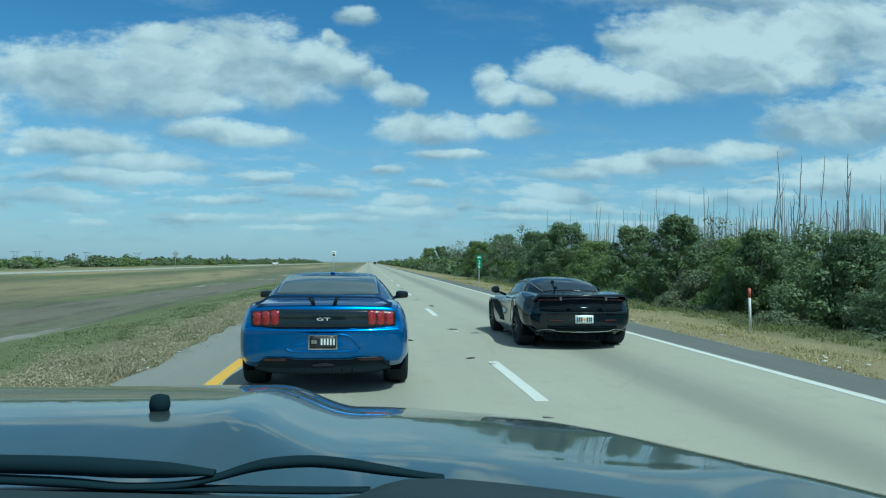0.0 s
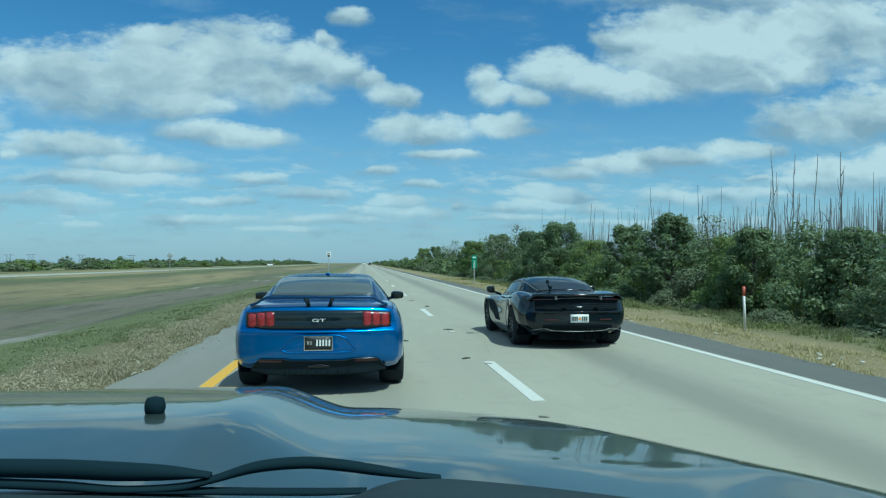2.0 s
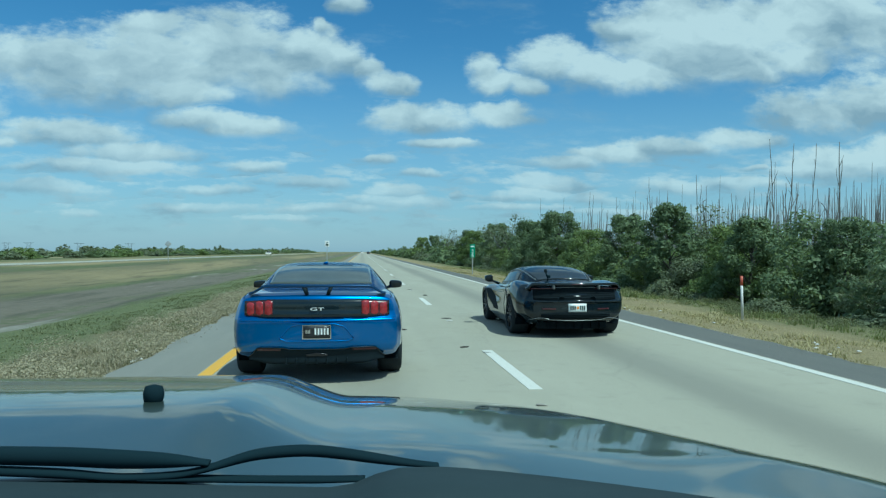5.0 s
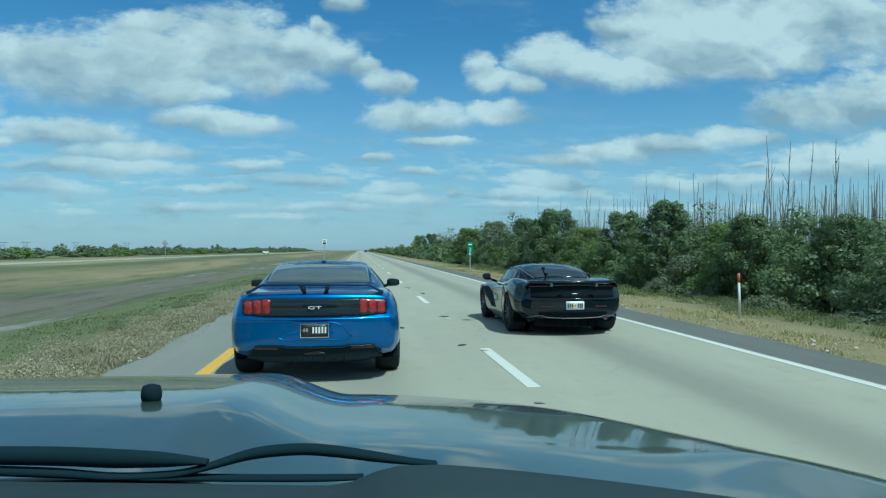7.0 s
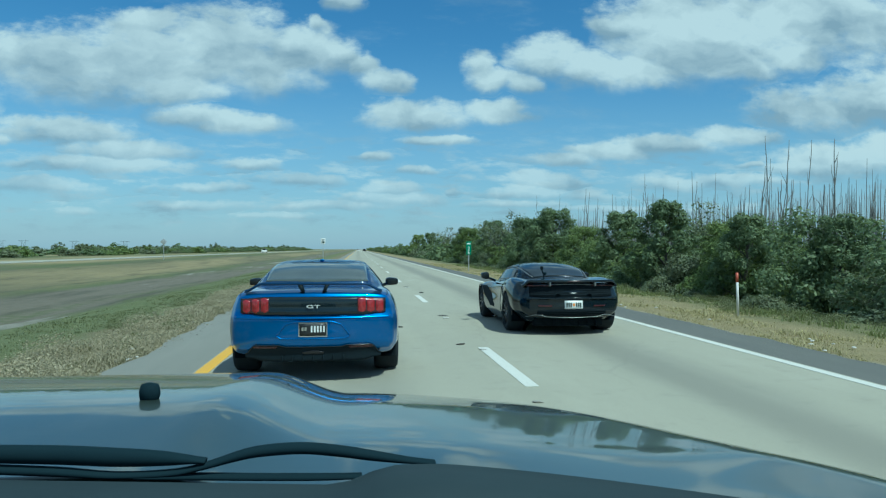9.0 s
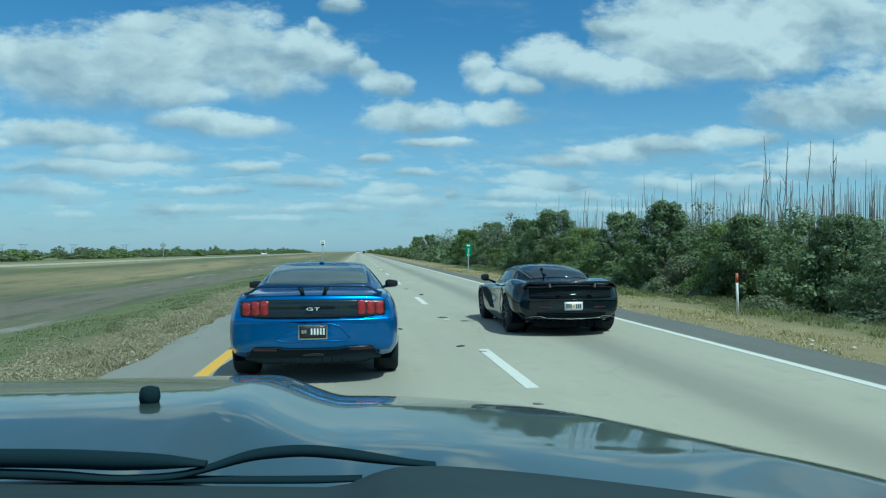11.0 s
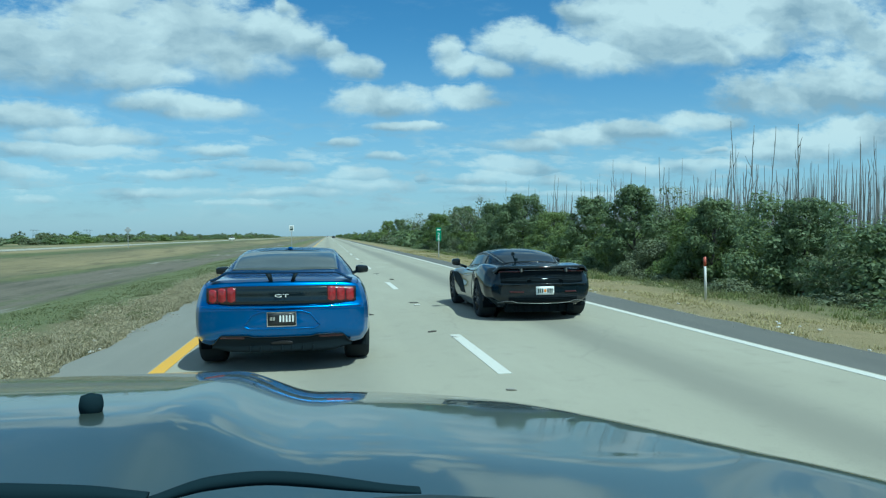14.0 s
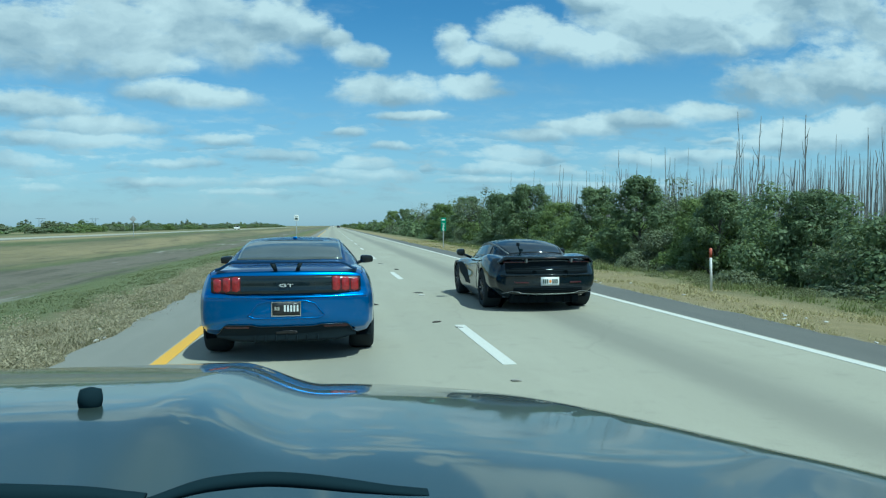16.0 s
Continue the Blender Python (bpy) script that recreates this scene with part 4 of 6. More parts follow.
    # bumper: plate recess, plate, valance
    pts = [(-0.40, .515), (-0.34, .485), (0.34, .485), (0.40, .515), (0.30, .640), (0.20, .672), (-0.20, .672), (-0.30, .640)]
    bm = bmesh.new()
    fine = []
    for i in range(len(pts)):
        a, b = Vector(pts[i]), Vector(pts[(i + 1) % len(pts)])
        fine += [a.lerp(b, k / 5) for k in range(5)]
    sweep(bm, [W(Vector((p.x, -0.026, p.y))) for p in fine + fine[:2]], 0.009, 6)
    part("plate_surround", bm, M_BLUE, car, "sculpted hexagonal edge round the plate")
    bm = bmesh.new()
    fascia(bm, -0.155, 0.155, lambda x: 0.508, lambda x: 0.663, 0.010, W, cols=4)
    plate = part("number_plate", bm, M_CHROME, car, "black plate with pale frame and bars", False)
    bm = bmesh.new()
    fascia(bm, -0.145, 0.145, lambda x: 0.518, lambda x: 0.653, 0.013, W, cols=4)
    part("plate_face", bm, M_PLATE_DARK, plate)
    yy = W(Vector((0, -0.041, 0.6))).y
    bars(plate, -0.03, 0.135, 0.558, 0.628, yy, M_PLATE, 5, 0.45)
    bars(plate, -0.125, -0.065, 0.573, 0.613, yy, M_CHROME, 2, 0.2)
    bm = bmesh.new()
    fascia(bm, -0.86, 0.86, lambda x: 0.700, lambda x: 0.728, 0.012, W, cols=40, bulge=0.006)
    part("bumper_ridge", bm, M_BLUE, car)
    bm = bmesh.new()
    fascia(bm, -0.74, 0.74, lambda x: 0.235 + 0.04 * ease(0.5, 0.74, abs(x)), lambda x: 0.392 - 0.10 * ease(0.63, 0.74, abs(x)) + 0.016 * ease(0.30, 0.36, abs(x)), 0.012, W, 0.10, 60, 6)
    part("valance", bm, M_TRIM, car, "black lower valance")
    bm = bmesh.new()
    line_pts = [W(Vector((x, -0.04, 0.396 + 0.016 * ease(0.30, 0.36, abs(x)) - 0.10 * ease(0.63, 0.74, abs(x))))) for x in [-0.74 + 1.48 * k / 50 for k in range(51)]]
    sweep(bm, line_pts, 0.006, 6)
    part("valance_trim", bm, M_GLOSS, car)
    for s in (-1, 1):
        bm = bmesh.new()
        fascia(bm, s * 0.52 - 0.13, s * 0.52 + 0.13, lambda x: 0.378, lambda x: 0.402, 0.018, W)
        part("reflector", bm, M_DARK_RED, car, "dark red bumper reflector")
    bm = bmesh.new()
    fascia(bm, -0.115, 0.115, lambda x: 0.318, lambda x: 0.360 - 0.02 * abs(x) / 0.115, 0.020, W)
    part("fog_lamp", bm, M_RIM, car, "pale rear fog lamp in the valance")
    for k in range(-3, 4):
        bm = bmesh.new()
        box(bm, k * 0.11, 0.09, 0.265, 0.012, 0.18, 0.07, 0.003)
        part("diffuser_fin", bm, M_TRIM, car)
    for s in (-1, 1):
        bm = bmesh.new()
        sweep(bm, [body.at(0.03 + 0.62 * k / 12, 5.75 + 0.1 * math.sin(k / 4), s) + Vector((0, 0, 0.001)) for k in range(13)], 0.004, 5)
        part("boot_seam", bm, M_TRIM, car)
        bm = bmesh.new()
        sweep(bm, [body.at(1.62, 5.6 - 3.2 * k / 12, s) + Vector((s * 0.002, 0, 0)) for k in range(13)], 0.004, 5)
        part("door_seam", bm, M_TRIM, car)
    # spoiler: blade on two struts, ends bent to the deck
    bm = bmesh.new()
    sec = [(-0.02, -0.020), (-0.014, 0.009), (0.05, 0.011), (0.13, 0.000), (0.13, -0.009), (0.03, -0.022)]
    pts = []
    for k in range(61):
        x = -0.755 + 1.51 * k / 60
        e = ease(0.56, 0.755, abs(x))
        pts.append((x, W(Vector((x, 0.0, 1.0))).y - 0.01, 1.080 - 0.080 * e + 0.008 * (1 - (x / 0.8) ** 2)))
    beam(bm, pts, sec)
    # blade gets the darker blue, so its shade is in the paint
    wing = part("spoiler", bm, M_BLUE_SHADED, car, "raised rear spoiler, blue darkened for its shade")
    for s in (-1, 1):
        bm = bmesh.new()
        slab(bm, [(s * 0.125, 1.074), (s * 0.175, 1.074), (s * 0.130, 0.985), (s * 0.095, 0.985)], 0.10, lambda a, b, c: Vector((a, 0.06 + c, b)))
        part("strut", bm, M_TRIM, wing)
    return car


# ---- black supercar in the right lane ----
def black_warp(v):
    v = v.copy()
    tail = max(0.0, 1 - max(0, v.y) / 1.0)
    v.y += 0.26 * (v.x / 0.9) ** 2 * tail
    near = max(0.0, 1 - max(0, v.y) / 0.5)
    v.y += near * (0.06 * ease(0.42, 0.28, v.z) + 0.07 * ease(0.62, 0.80, v.z))
    return v


def make_black_car():
    car = tagged(empty("car", (3.60, 11.8, 0)), "glossy black low supercar with a full-width rear wing", "car", "sports cars on the road")
    W = black_warp
    body = Skin([
        (0.00, ((0, .30), (.58, .30), (.76, .35), (.845, .45), (.862, .60), (.79, .77), (.70, .86), (.40, .890), (0, .895))),
        (0.25, ((0, .23), (.62, .23), (.86, .36), (.932, .45), (.950, .62), (.905, .82), (.80, .905), (.42, .905), (0, .908))),
        (0.95, ((0, .15), (.70, .15), (.88, .22), (.945, .42), (.972, .66), (.940, .855), (.82, .950), (.46, .930), (0, .935))),
        (1.60, ((0, .12), (.72, .12), (.87, .17), (.920, .40), (.915, .62), (.895, .80), (.77, .890), (.42, .930), (0, .945))),
        (2.60, ((0, .12), (.72, .12), (.87, .17), (.925, .38), (.890, .58), (.870, .74), (.74, .815), (.42, .850), (0, .860))),
        (3.55, ((0, .12), (.72, .12), (.88, .18), (.950, .38), (.962, .55), (.930, .71), (.78, .770), (.42, .745), (0, .730))),
        (4.15, ((0, .14), (.66, .14), (.83, .19), (.900, .34), (.900, .47), (.840, .57), (.68, .630), (.40, .615), (0, .605))),
        (4.48, ((0, .17), (.48, .17), (.58, .20), (.640, .28), (.640, .35), (.590, .42), (.50, .455), (.30, .460), (0, .460)))], W)
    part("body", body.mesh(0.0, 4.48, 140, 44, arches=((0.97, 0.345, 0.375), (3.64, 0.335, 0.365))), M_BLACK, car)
    for x in (-0.93, 0.93):
        arch_liner(car, x, 0.97, 0.385)
        arch_liner(car, x, 3.64, 0.375)
    for x in (-0.815, 0.815):
        wheel(car, x, 0.97, 0.345, 0.305, 10)
        wheel(car, x, 3.64, 0.325, 0.25, 10)
    # arch lips, in alloy to paint the highlight along the black edge
    for s in (-1, 1):
        for cy, r in ((0.97, 0.38), (3.64, 0.368)):
            bm = bmesh.new()
            pts = []
            for k in range(25):
                a = math.pi * (-0.02 + 1.04 * k / 24)
                pts.append((s * (0.925 + 0.03 * math.sin(a)), cy + r * math.cos(a), 0.34 + r * math.sin(a)))
            sweep(bm, pts, 0.012, 6)
            part("arch_lip", bm, M_RIM, car)
    cab = Skin([
        (0.50, ((0.484, .90), (0.465, .905), (0.428, .910), (0.372, .915), (0.186, .922), (0, .925))),
        (0.85, ((0.614, .88), (0.586, .910), (0.521, .945), (0.446, .965), (0.223, .985), (0, .990))),
        (1.30, ((0.707, .87), (0.670, .930), (0.586, 1.025), (0.493, 1.070), (0.242, 1.095), (0, 1.102))),
        (1.80, ((0.744, .86), (0.698, .930), (0.595, 1.070), (0.493, 1.135), (0.251, 1.172), (0, 1.180))),
        (2.25, ((0.744, .84), (0.698, .920), (0.586, 1.075), (0.493, 1.145), (0.251, 1.186), (0, 1.194))),
        (2.70, ((0.725, .82), (0.688, .885), (0.586, 1.030), (0.502, 1.105), (0.260, 1.145), (0, 1.153))),
        (3.15, ((0.688, .78), (0.660, .830), (0.586, .930), (0.521, .980), (0.270, 1.015), (0, 1.022))),
        (3.65, ((0.632, .74), (0.623, .755), (0.586, .780), (0.539, .795), (0.279, .800), (0, .800)))], W)
    bm = bmesh.new()
    ny, nu, top = 60, 30, cab.top()
    grid = []
    for j in range(ny + 1):
        y = 0.50 + 3.15 * j / ny
        grid.append([bm.verts.new(cab.at(y, top * i / nu, 1)) for i in range(nu + 1)] + [bm.verts.new(cab.at(y, top * i / nu, -1)) for i in range(nu - 1, -1, -1)])
    for a, b in zip(grid, grid[1:]):
        for i in range(2 * nu):
            bm.faces.new((a[i], a[i + 1], b[i + 1], b[i]))
    bmesh.ops.solidify(bm, geom=bm.faces[:], thickness=0.015)
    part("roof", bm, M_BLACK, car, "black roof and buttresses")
    bm = bmesh.new()
    for s in (1, -1):
        cab.patch(bm, lambda u, f: 0.80 + f * (1.05 - 0.15 * max(0, 3.4 - u)), [2.75 + 2.25 * k / 10 for k in range(11)], s, 0.006, 18)
    part("rear_window", bm, M_SMOKE, car, "dark sloping rear window")
    for s in (1, -1):
        bm = bmesh.new()
        cab.patch(bm, lambda u, f: 1.42 + 0.15 * (u - 0.6) + f * (1.55 - 0.45 * (u - 0.6)), [0.6 + 1.5 * k / 8 for k in range(9)], s, 0.006, 18)
        part("side_window", bm, M_SMOKE, car)
        bm = bmesh.new()
        pts = [cab.at(0.86 + 1.9 * k / 24, 2.40, s) + Vector((0, 0, 0.006)) for k in range(25)]
        sweep(bm, pts, 0.011, 6)
        part("roof_seam", bm, M_SATIN, car, "thin bright seam along the roof")
        mirror_cap(car, s * 1.04, 2.62, 0.925, 0.17, 0.14, M_BLACK)
        # door scoop
        bm = bmesh.new()
        body.patch(bm, lambda u, f: 2.30 + 0.42 * max(0.0, u - 3.0) + f * (0.62 - 0.20 * abs(u - 3.7)), [2.75 + 2.1 * k / 10 for k in range(11)], s, 0.004, 14)
        part("side_intake", bm, M_MATT, car, "black side air intake")
        bm = bmesh.new()
        pts = [body.at(1.50 + 1.45 * k / 20, 4.7 - 0.25 * math.sin(math.pi * k / 20), s) for k in range(21)]
        sweep(bm, pts, 0.010, 6)
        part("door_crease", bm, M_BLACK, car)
    bm = bmesh.new()
    for s in (1, -1):
        cab.patch(bm, lambda u, f: 2.66 + f * 0.9, [2.7 + 2.3 * k / 8 for k in range(9)], s, 0.006, 12)
    part("windscreen", bm, M_SMOKE, car)
    # tail
    bm = bmesh.new()
    fascia(bm, -0.72, 0.72, lambda x: 0.655 - 0.02 * (1 - (x / 0.72) ** 2), lambda x: 0.865 - 0.03 * ease(0.4, 0.72, abs(x)), 0.004, W, cols=40)
    grille = part("tail_grille", bm, M_DEEP, car, "black mesh tail panel")
    for k in range(4):
        z = 0.690 + 0.036 * k
        bm = bmesh.new()
        fascia(bm, -0.66, 0.66, lambda x: z, lambda x: z + 0.007, 0.012, W, cols=30, rows=1)
        part("grille_slat", bm, M_MATT, grille)
    for s in (-1, 1):
        bm = bmesh.new()
        fascia(bm, min(s * 0.34, s * 0.76), max(s * 0.34, s * 0.76), lambda x: 0.838 - 0.02 * (abs(x) - 0.34), lambda x: 0.856 - 0.01 * (abs(x) - 0.34), 0.018, W, bulge=0.004)
        part("tail_lamp", bm, M_DARK_RED, car, "thin dark red tail lamp strip")
        bm = bmesh.new()
        fascia(bm, min(s * 0.36, s * 0.58), max(s * 0.36, s * 0.58), lambda x: 0.492, lambda x: 0.514, 0.010, W)
        part("reflector", bm, M_DARK_RED, car, "dark red bumper reflector")
        bm = bmesh.new()
        tube(bm, W(Vector((s * 0.27, -0.05, 0.665))), W(Vector((s * 0.27, 0.10, 0.665))), 0.055, 0.055, 20, False)
        bmesh.ops.solidify(bm, geom=bm.faces[:], thickness=0.006)
        part("exhaust_tip", bm, M_TRIM, car)
    bm = bmesh.new()
    fascia(bm, -0.060, 0.060, lambda x: 0.717, lambda x: 0.726, 0.018, W, cols=4)
    part("badge", bm, M_SATIN, car, "thin bright metal badge bar")
    bm = bmesh.new()
    fascia(bm, -0.80, 0.80, lambda x: 0.625 - 0.015 * (x / 0.8) ** 2, lambda x: 0.650 - 0.015 * (x / 0.8) ** 2, 0.016, W, cols=40, bulge=0.006)
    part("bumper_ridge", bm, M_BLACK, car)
    bm = bmesh.new()
    fascia(bm, -0.155, 0.155, lambda x: 0.455, lambda x: 0.595, 0.012, W, cols=4)
    plate = part("number_plate", bm, M_PLATE, car, "white plate with dark bars and orange spot")
    yy = W(Vector((0, -0.0385, 0.52))).y
    bars(plate, -0.135, -0.03, 0.490, 0.560, yy, M_INK, 3)
    bars(plate, 0.03, 0.135, 0.490, 0.560, yy, M_INK, 3)
    bm = bmesh.new()
    bmesh.ops.create_uvsphere(bm, u_segments=12, v_segments=8, radius=0.022, matrix=Matrix.Translation((0, yy, 0.525)) @ Matrix.Diagonal((1, 0.12, 1.2, 1)))
    part("plate_spot", bm, M_ORANGE, plate)
    bm = bmesh.new()
    fascia(bm, -0.60, 0.60, lambda x: 0.330, lambda x: 0.450 - 0.03 * ease(0.3, 0.6, abs(x)), 0.006, W, cols=30)
    lower = part("lower_grille", bm, M_DEEP, car, "black lower grille")
    for k in range(3):
        z = 0.352 + 0.030 * k
        bm = bmesh.new()
        fascia(bm, -0.56, 0.56, lambda x: z, lambda x: z + 0.006, 0.014, W, cols=24, rows=1)
        part("grille_slat", bm, M_TRIM, lower)
    bm = bmesh.new()
    wave = lambda x: 0.318 + 0.030 * ease(0.42, 0.56, abs(x)) - 0.03 * ease(0.62, 0.78, abs(x)) - 0.012 * (1 - min(1, abs(x) / 0.42) ** 2)
    sweep(bm, [W(Vector((x, -0.05, wave(x)))) for x in [-0.78 + 1.56 * k / 60 for k in range(61)]], 0.0045, 8)
    part("diffuser_edge", bm, M_SATIN, car, "bright edge along the diffuser")
    bm = bmesh.new()
    fascia(bm, -0.60, 0.60, lambda x: 0.15, lambda x: wave(x) - 0.004, -0.16, W, 0.22, 40)
    part("diffuser", bm, M_DEEP, car, "black diffuser")
    for k in range(-3, 4):
        bm = bmesh.new()
        box(bm, k * 0.15, 0.30, 0.20, 0.010, 0.30, 0.11, 0.003)
        part("diffuser_fin", bm, M_DEEP, car)
    # wing
    bm = bmesh.new()
    sec = [(-0.030, -0.016), (-0.026, 0.014), (0.06, 0.022), (0.22, 0.004), (0.22, -0.008), (0.08, -0.016), (0.0, -0.024)]
    pts = []
    for k in range(81):
        x = -0.83 + 1.66 * k / 80
        pts.append((x, W(Vector((x * 0.9, 0.0, 0.8))).y - 0.06 + 0.05 * ease(0.70, 0.83, abs(x)), 0.921 - 0.085 * ease(0.70, 0.83, abs(x)) ** 1.5))
    beam(bm, pts, sec)
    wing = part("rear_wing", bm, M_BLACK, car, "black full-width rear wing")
    bm = bmesh.new()
    box(bm, 0, -0.025, 0.916, 0.20, 0.02, 0.010, 0.004)
    part("brake_lamp_strip", bm, M_DARK_RED, wing)
    for s in (-1, 1):
        bm = bmesh.new()
        box(bm, s * 0.39, 0.08, 0.885, 0.03, 0.12, 0.10, 0.008)
        part("strut", bm, M_SATIN, wing)
    bm = bmesh.new()
    sweep(bm, [W(Vector((x, -0.03, 0.868 - 0.012 * (x / 0.42) ** 2))) for x in [-0.42 + 0.84 * k / 24 for k in range(25)]], 0.006, 6)
    part("lid_edge", bm, M_SATIN, car, "satin metal edge of the engine lid")
    bm = bmesh.new()
    fascia(bm, -0.30, 0.30, lambda x: 0.880, lambda x: 0.915, 0.004, W, 0.12, 16)
    part("engine_vent", bm, M_MATT, car)
    for s in (-1, 1):
        bm = bmesh.new()
        pts = [body.at(y, 4.9 - 3.2 * k / 14, s) + Vector((s * 0.002, 0, 0)) for k, y in ((k, 1.55 + 0.12 * math.sin(k / 14 * 3.1)) for k in range(15))]
        sweep(bm, pts, 0.004, 5)
        part("door_seam", bm, M_MATT, car)
    return car


make_blue_car()
make_black_car()


def make_action_camera():
    cam_thing = tagged(empty("action_camera", (3.60 - 0.36, 11.8 + 0.62, 0.925)), "small black action camera on a suction mount", "camera")
    bm = bmesh.new()
    bmesh.ops.create_cone(bm, cap_ends=True, segments=18, radius1=0.045, radius2=0.03, depth=0.03, matrix=Matrix.Translation((0, 0, 0.0)))
    part("suction_cup", bm, M_RUBBER, cam_thing)
    bm = bmesh.new()
    sweep(bm, [(0, 0, 0.0), (0.02, 0, 0.06), (0.0, 0, 0.11), (-0.02, 0, 0.17)], 0.013, 8)
    part("arm", bm, M_RUBBER, cam_thing)
    bm = bmesh.new()
    box(bm, 0.03, -0.01, 0.105, 0.05, 0.05, 0.05, 0.008)
    part("joint", bm, M_RUBBER, cam_thing)
    bm = bmesh.new()
    box(bm, -0.025, 0, 0.205, 0.05, 0.06, 0.06, 0.010)
    part("camera_body", bm, M_TRIM, cam_thing)


make_action_camera()
# ---- plants ----
def leaves(rng, blobs, count, size, flat=0.5):
    """Leaves scattered near the skin of several clumps (x, y, z, rx, ry, rz), facing out and up, each folded along its rib."""
    blobs = np.array(blobs)
    area = blobs[:, 3] * blobs[:, 5]
    pick = rng.choice(len(blobs), count, p=area / area.sum())
    b = blobs[pick]
    d = rng.normal(size=(count, 3))
    d[:, 2] += 0.25
    d /= np.linalg.norm(d, axis=1)[:, None]
    r = 1.0 - 0.42 * rng.random(count) ** 2.0
    lump = 1 + 0.20 * np.sin(d[:, 0] * 6 + pick) * np.sin(d[:, 1] * 5 + 2 * pick) + 0.14 * np.sin(d[:, 2] * 8 + pick)
    c = b[:, :3] + d * b[:, 3:] * (r * lump)[:, None]
    c[:, 2] = np.maximum(c[:, 2], 0.04)
    nrm = d * 1.0 + rng.normal(size=(count, 3)) * flat * 0.8 + np.array([0, 0, 0.45])
    nrm /= np.linalg.norm(nrm, axis=1)[:, None]
    t = np.cross(nrm, rng.normal(size=(count, 3)))
    t /= np.linalg.norm(t, axis=1)[:, None]
    w = np.cross(nrm, t)
    s = size * (0.55 + 0.9 * rng.random(count))[:, None]
    v = np.stack([c - t * s, c + w * s * 0.52 - t * s * 0.1, c + t * s + nrm * s * 0.15, c - w * s * 0.52 - t * s * 0.1], 1).reshape(-1, 3)
    f = np.arange(count * 4).reshape(-1, 4)
    return v.tolist(), f.tolist()


def limb(bm, rng, a, way, length, r0, r1, bend=0.25, steps=4, seg=6):
    pts, rad = [Vector(a)], [r0]
    d = Vector(way).normalized()
    for k in range(steps):
        d = (d + Vector(rng.normal(size=3)) * bend / steps).normalized()
        pts.append(pts[-1] + d * length / steps)
        rad.append(r0 + (r1 - r0) * (k + 1) / steps)
    sweep(bm, pts, rad, seg)
    return pts


def make_bush(seed, width, height, count, size, mat, label, stems=5, group="roadside bushes"):
    rng = np.random.default_rng(seed)
    ob = tagged(empty("bush"), label, "bush", group)
    blobs = []
    for k in range(34):
        a, q = rng.random() * 6.283, rng.random() ** 0.5
        roof = height * (1 - 0.55 * q * q) * (0.78 + 0.26 * math.sin(2 * a + seed))
        z = roof * (1 - 0.85 * rng.random() ** 2)
        r = (0.085 + 0.085 * rng.random()) * width
        blobs.append((q * width * 0.46 * math.cos(a), q * width * 0.46 * math.sin(a), max(z - 0.5 * r, 0.1), r, r, r * 0.72))
    blobs.append((0, 0, height * 0.30, width * 0.36, width * 0.36, height * 0.30))
    v, f = leaves(rng, blobs, count, size)
    raw("foliage", v, f, mat, ob, smooth=False)
    bm = bmesh.new()
    for k in range(stems):
        a = rng.random() * 6.283
        limb(bm, rng, (0.02 * math.cos(a), 0.02 * math.sin(a), -0.25), (0.45 * math.cos(a), 0.45 * math.sin(a), 1), height * (0.50 + 0.22 * rng.random()), 0.024, 0.006, 0.6, 4, 4)
    part("woody_base", bm, M_BARK, ob)
    return ob


def make_tree(seed, height, spread, count, size, mat, label, bare=0.0, clear=0.28):
    """Tapered trunk, limbs and a gapped crown of many small leaves."""
    rng = np.random.default_rng(seed)
    ob = tagged(empty("tree"), label, "tree", "roadside trees")
    bm = bmesh.new()
    trunk = limb(bm, rng, (0, 0, -0.3), (0.05, 0.03, 1), height * 0.62, 0.11, 0.05, 0.25, 6, 8)
    ends = []
    for k in range(13):
        p = trunk[2 + k % 5]
        a = k * 2.4 + rng.random()
        up = 0.5 + 0.7 * rng.random()
        q = limb(bm, rng, p, (math.cos(a), math.sin(a), up), spread * (0.55 + 0.45 * rng.random()), 0.045, 0.012, 0.7, 5)
        ends.append(q)
        for j in (2, 3, 4, 5):
            b = rng.random() * 6.283
            e = limb(bm, rng, q[j], (math.cos(b), math.sin(b), 0.8), spread * 0.35, 0.016, 0.004, 0.8, 3, 5)
            ends.append(e)
    part("trunk", bm, M_BARK, ob)
    if count:
        blobs = []
        for q in ends:
            if rng.random() < bare:
                continue
            p = q[-1]
            if p.z < height * clear:
                continue
            r = spread * (0.16 + 0.15 * rng.random())
            blobs.append((p.x, p.y, min(p.z, height - r * 0.7), r, r, r * 0.75))
        v, f = leaves(rng, blobs, count, size, 0.6)
        raw("crown", v, f, mat, ob, smooth=False)
    return ob


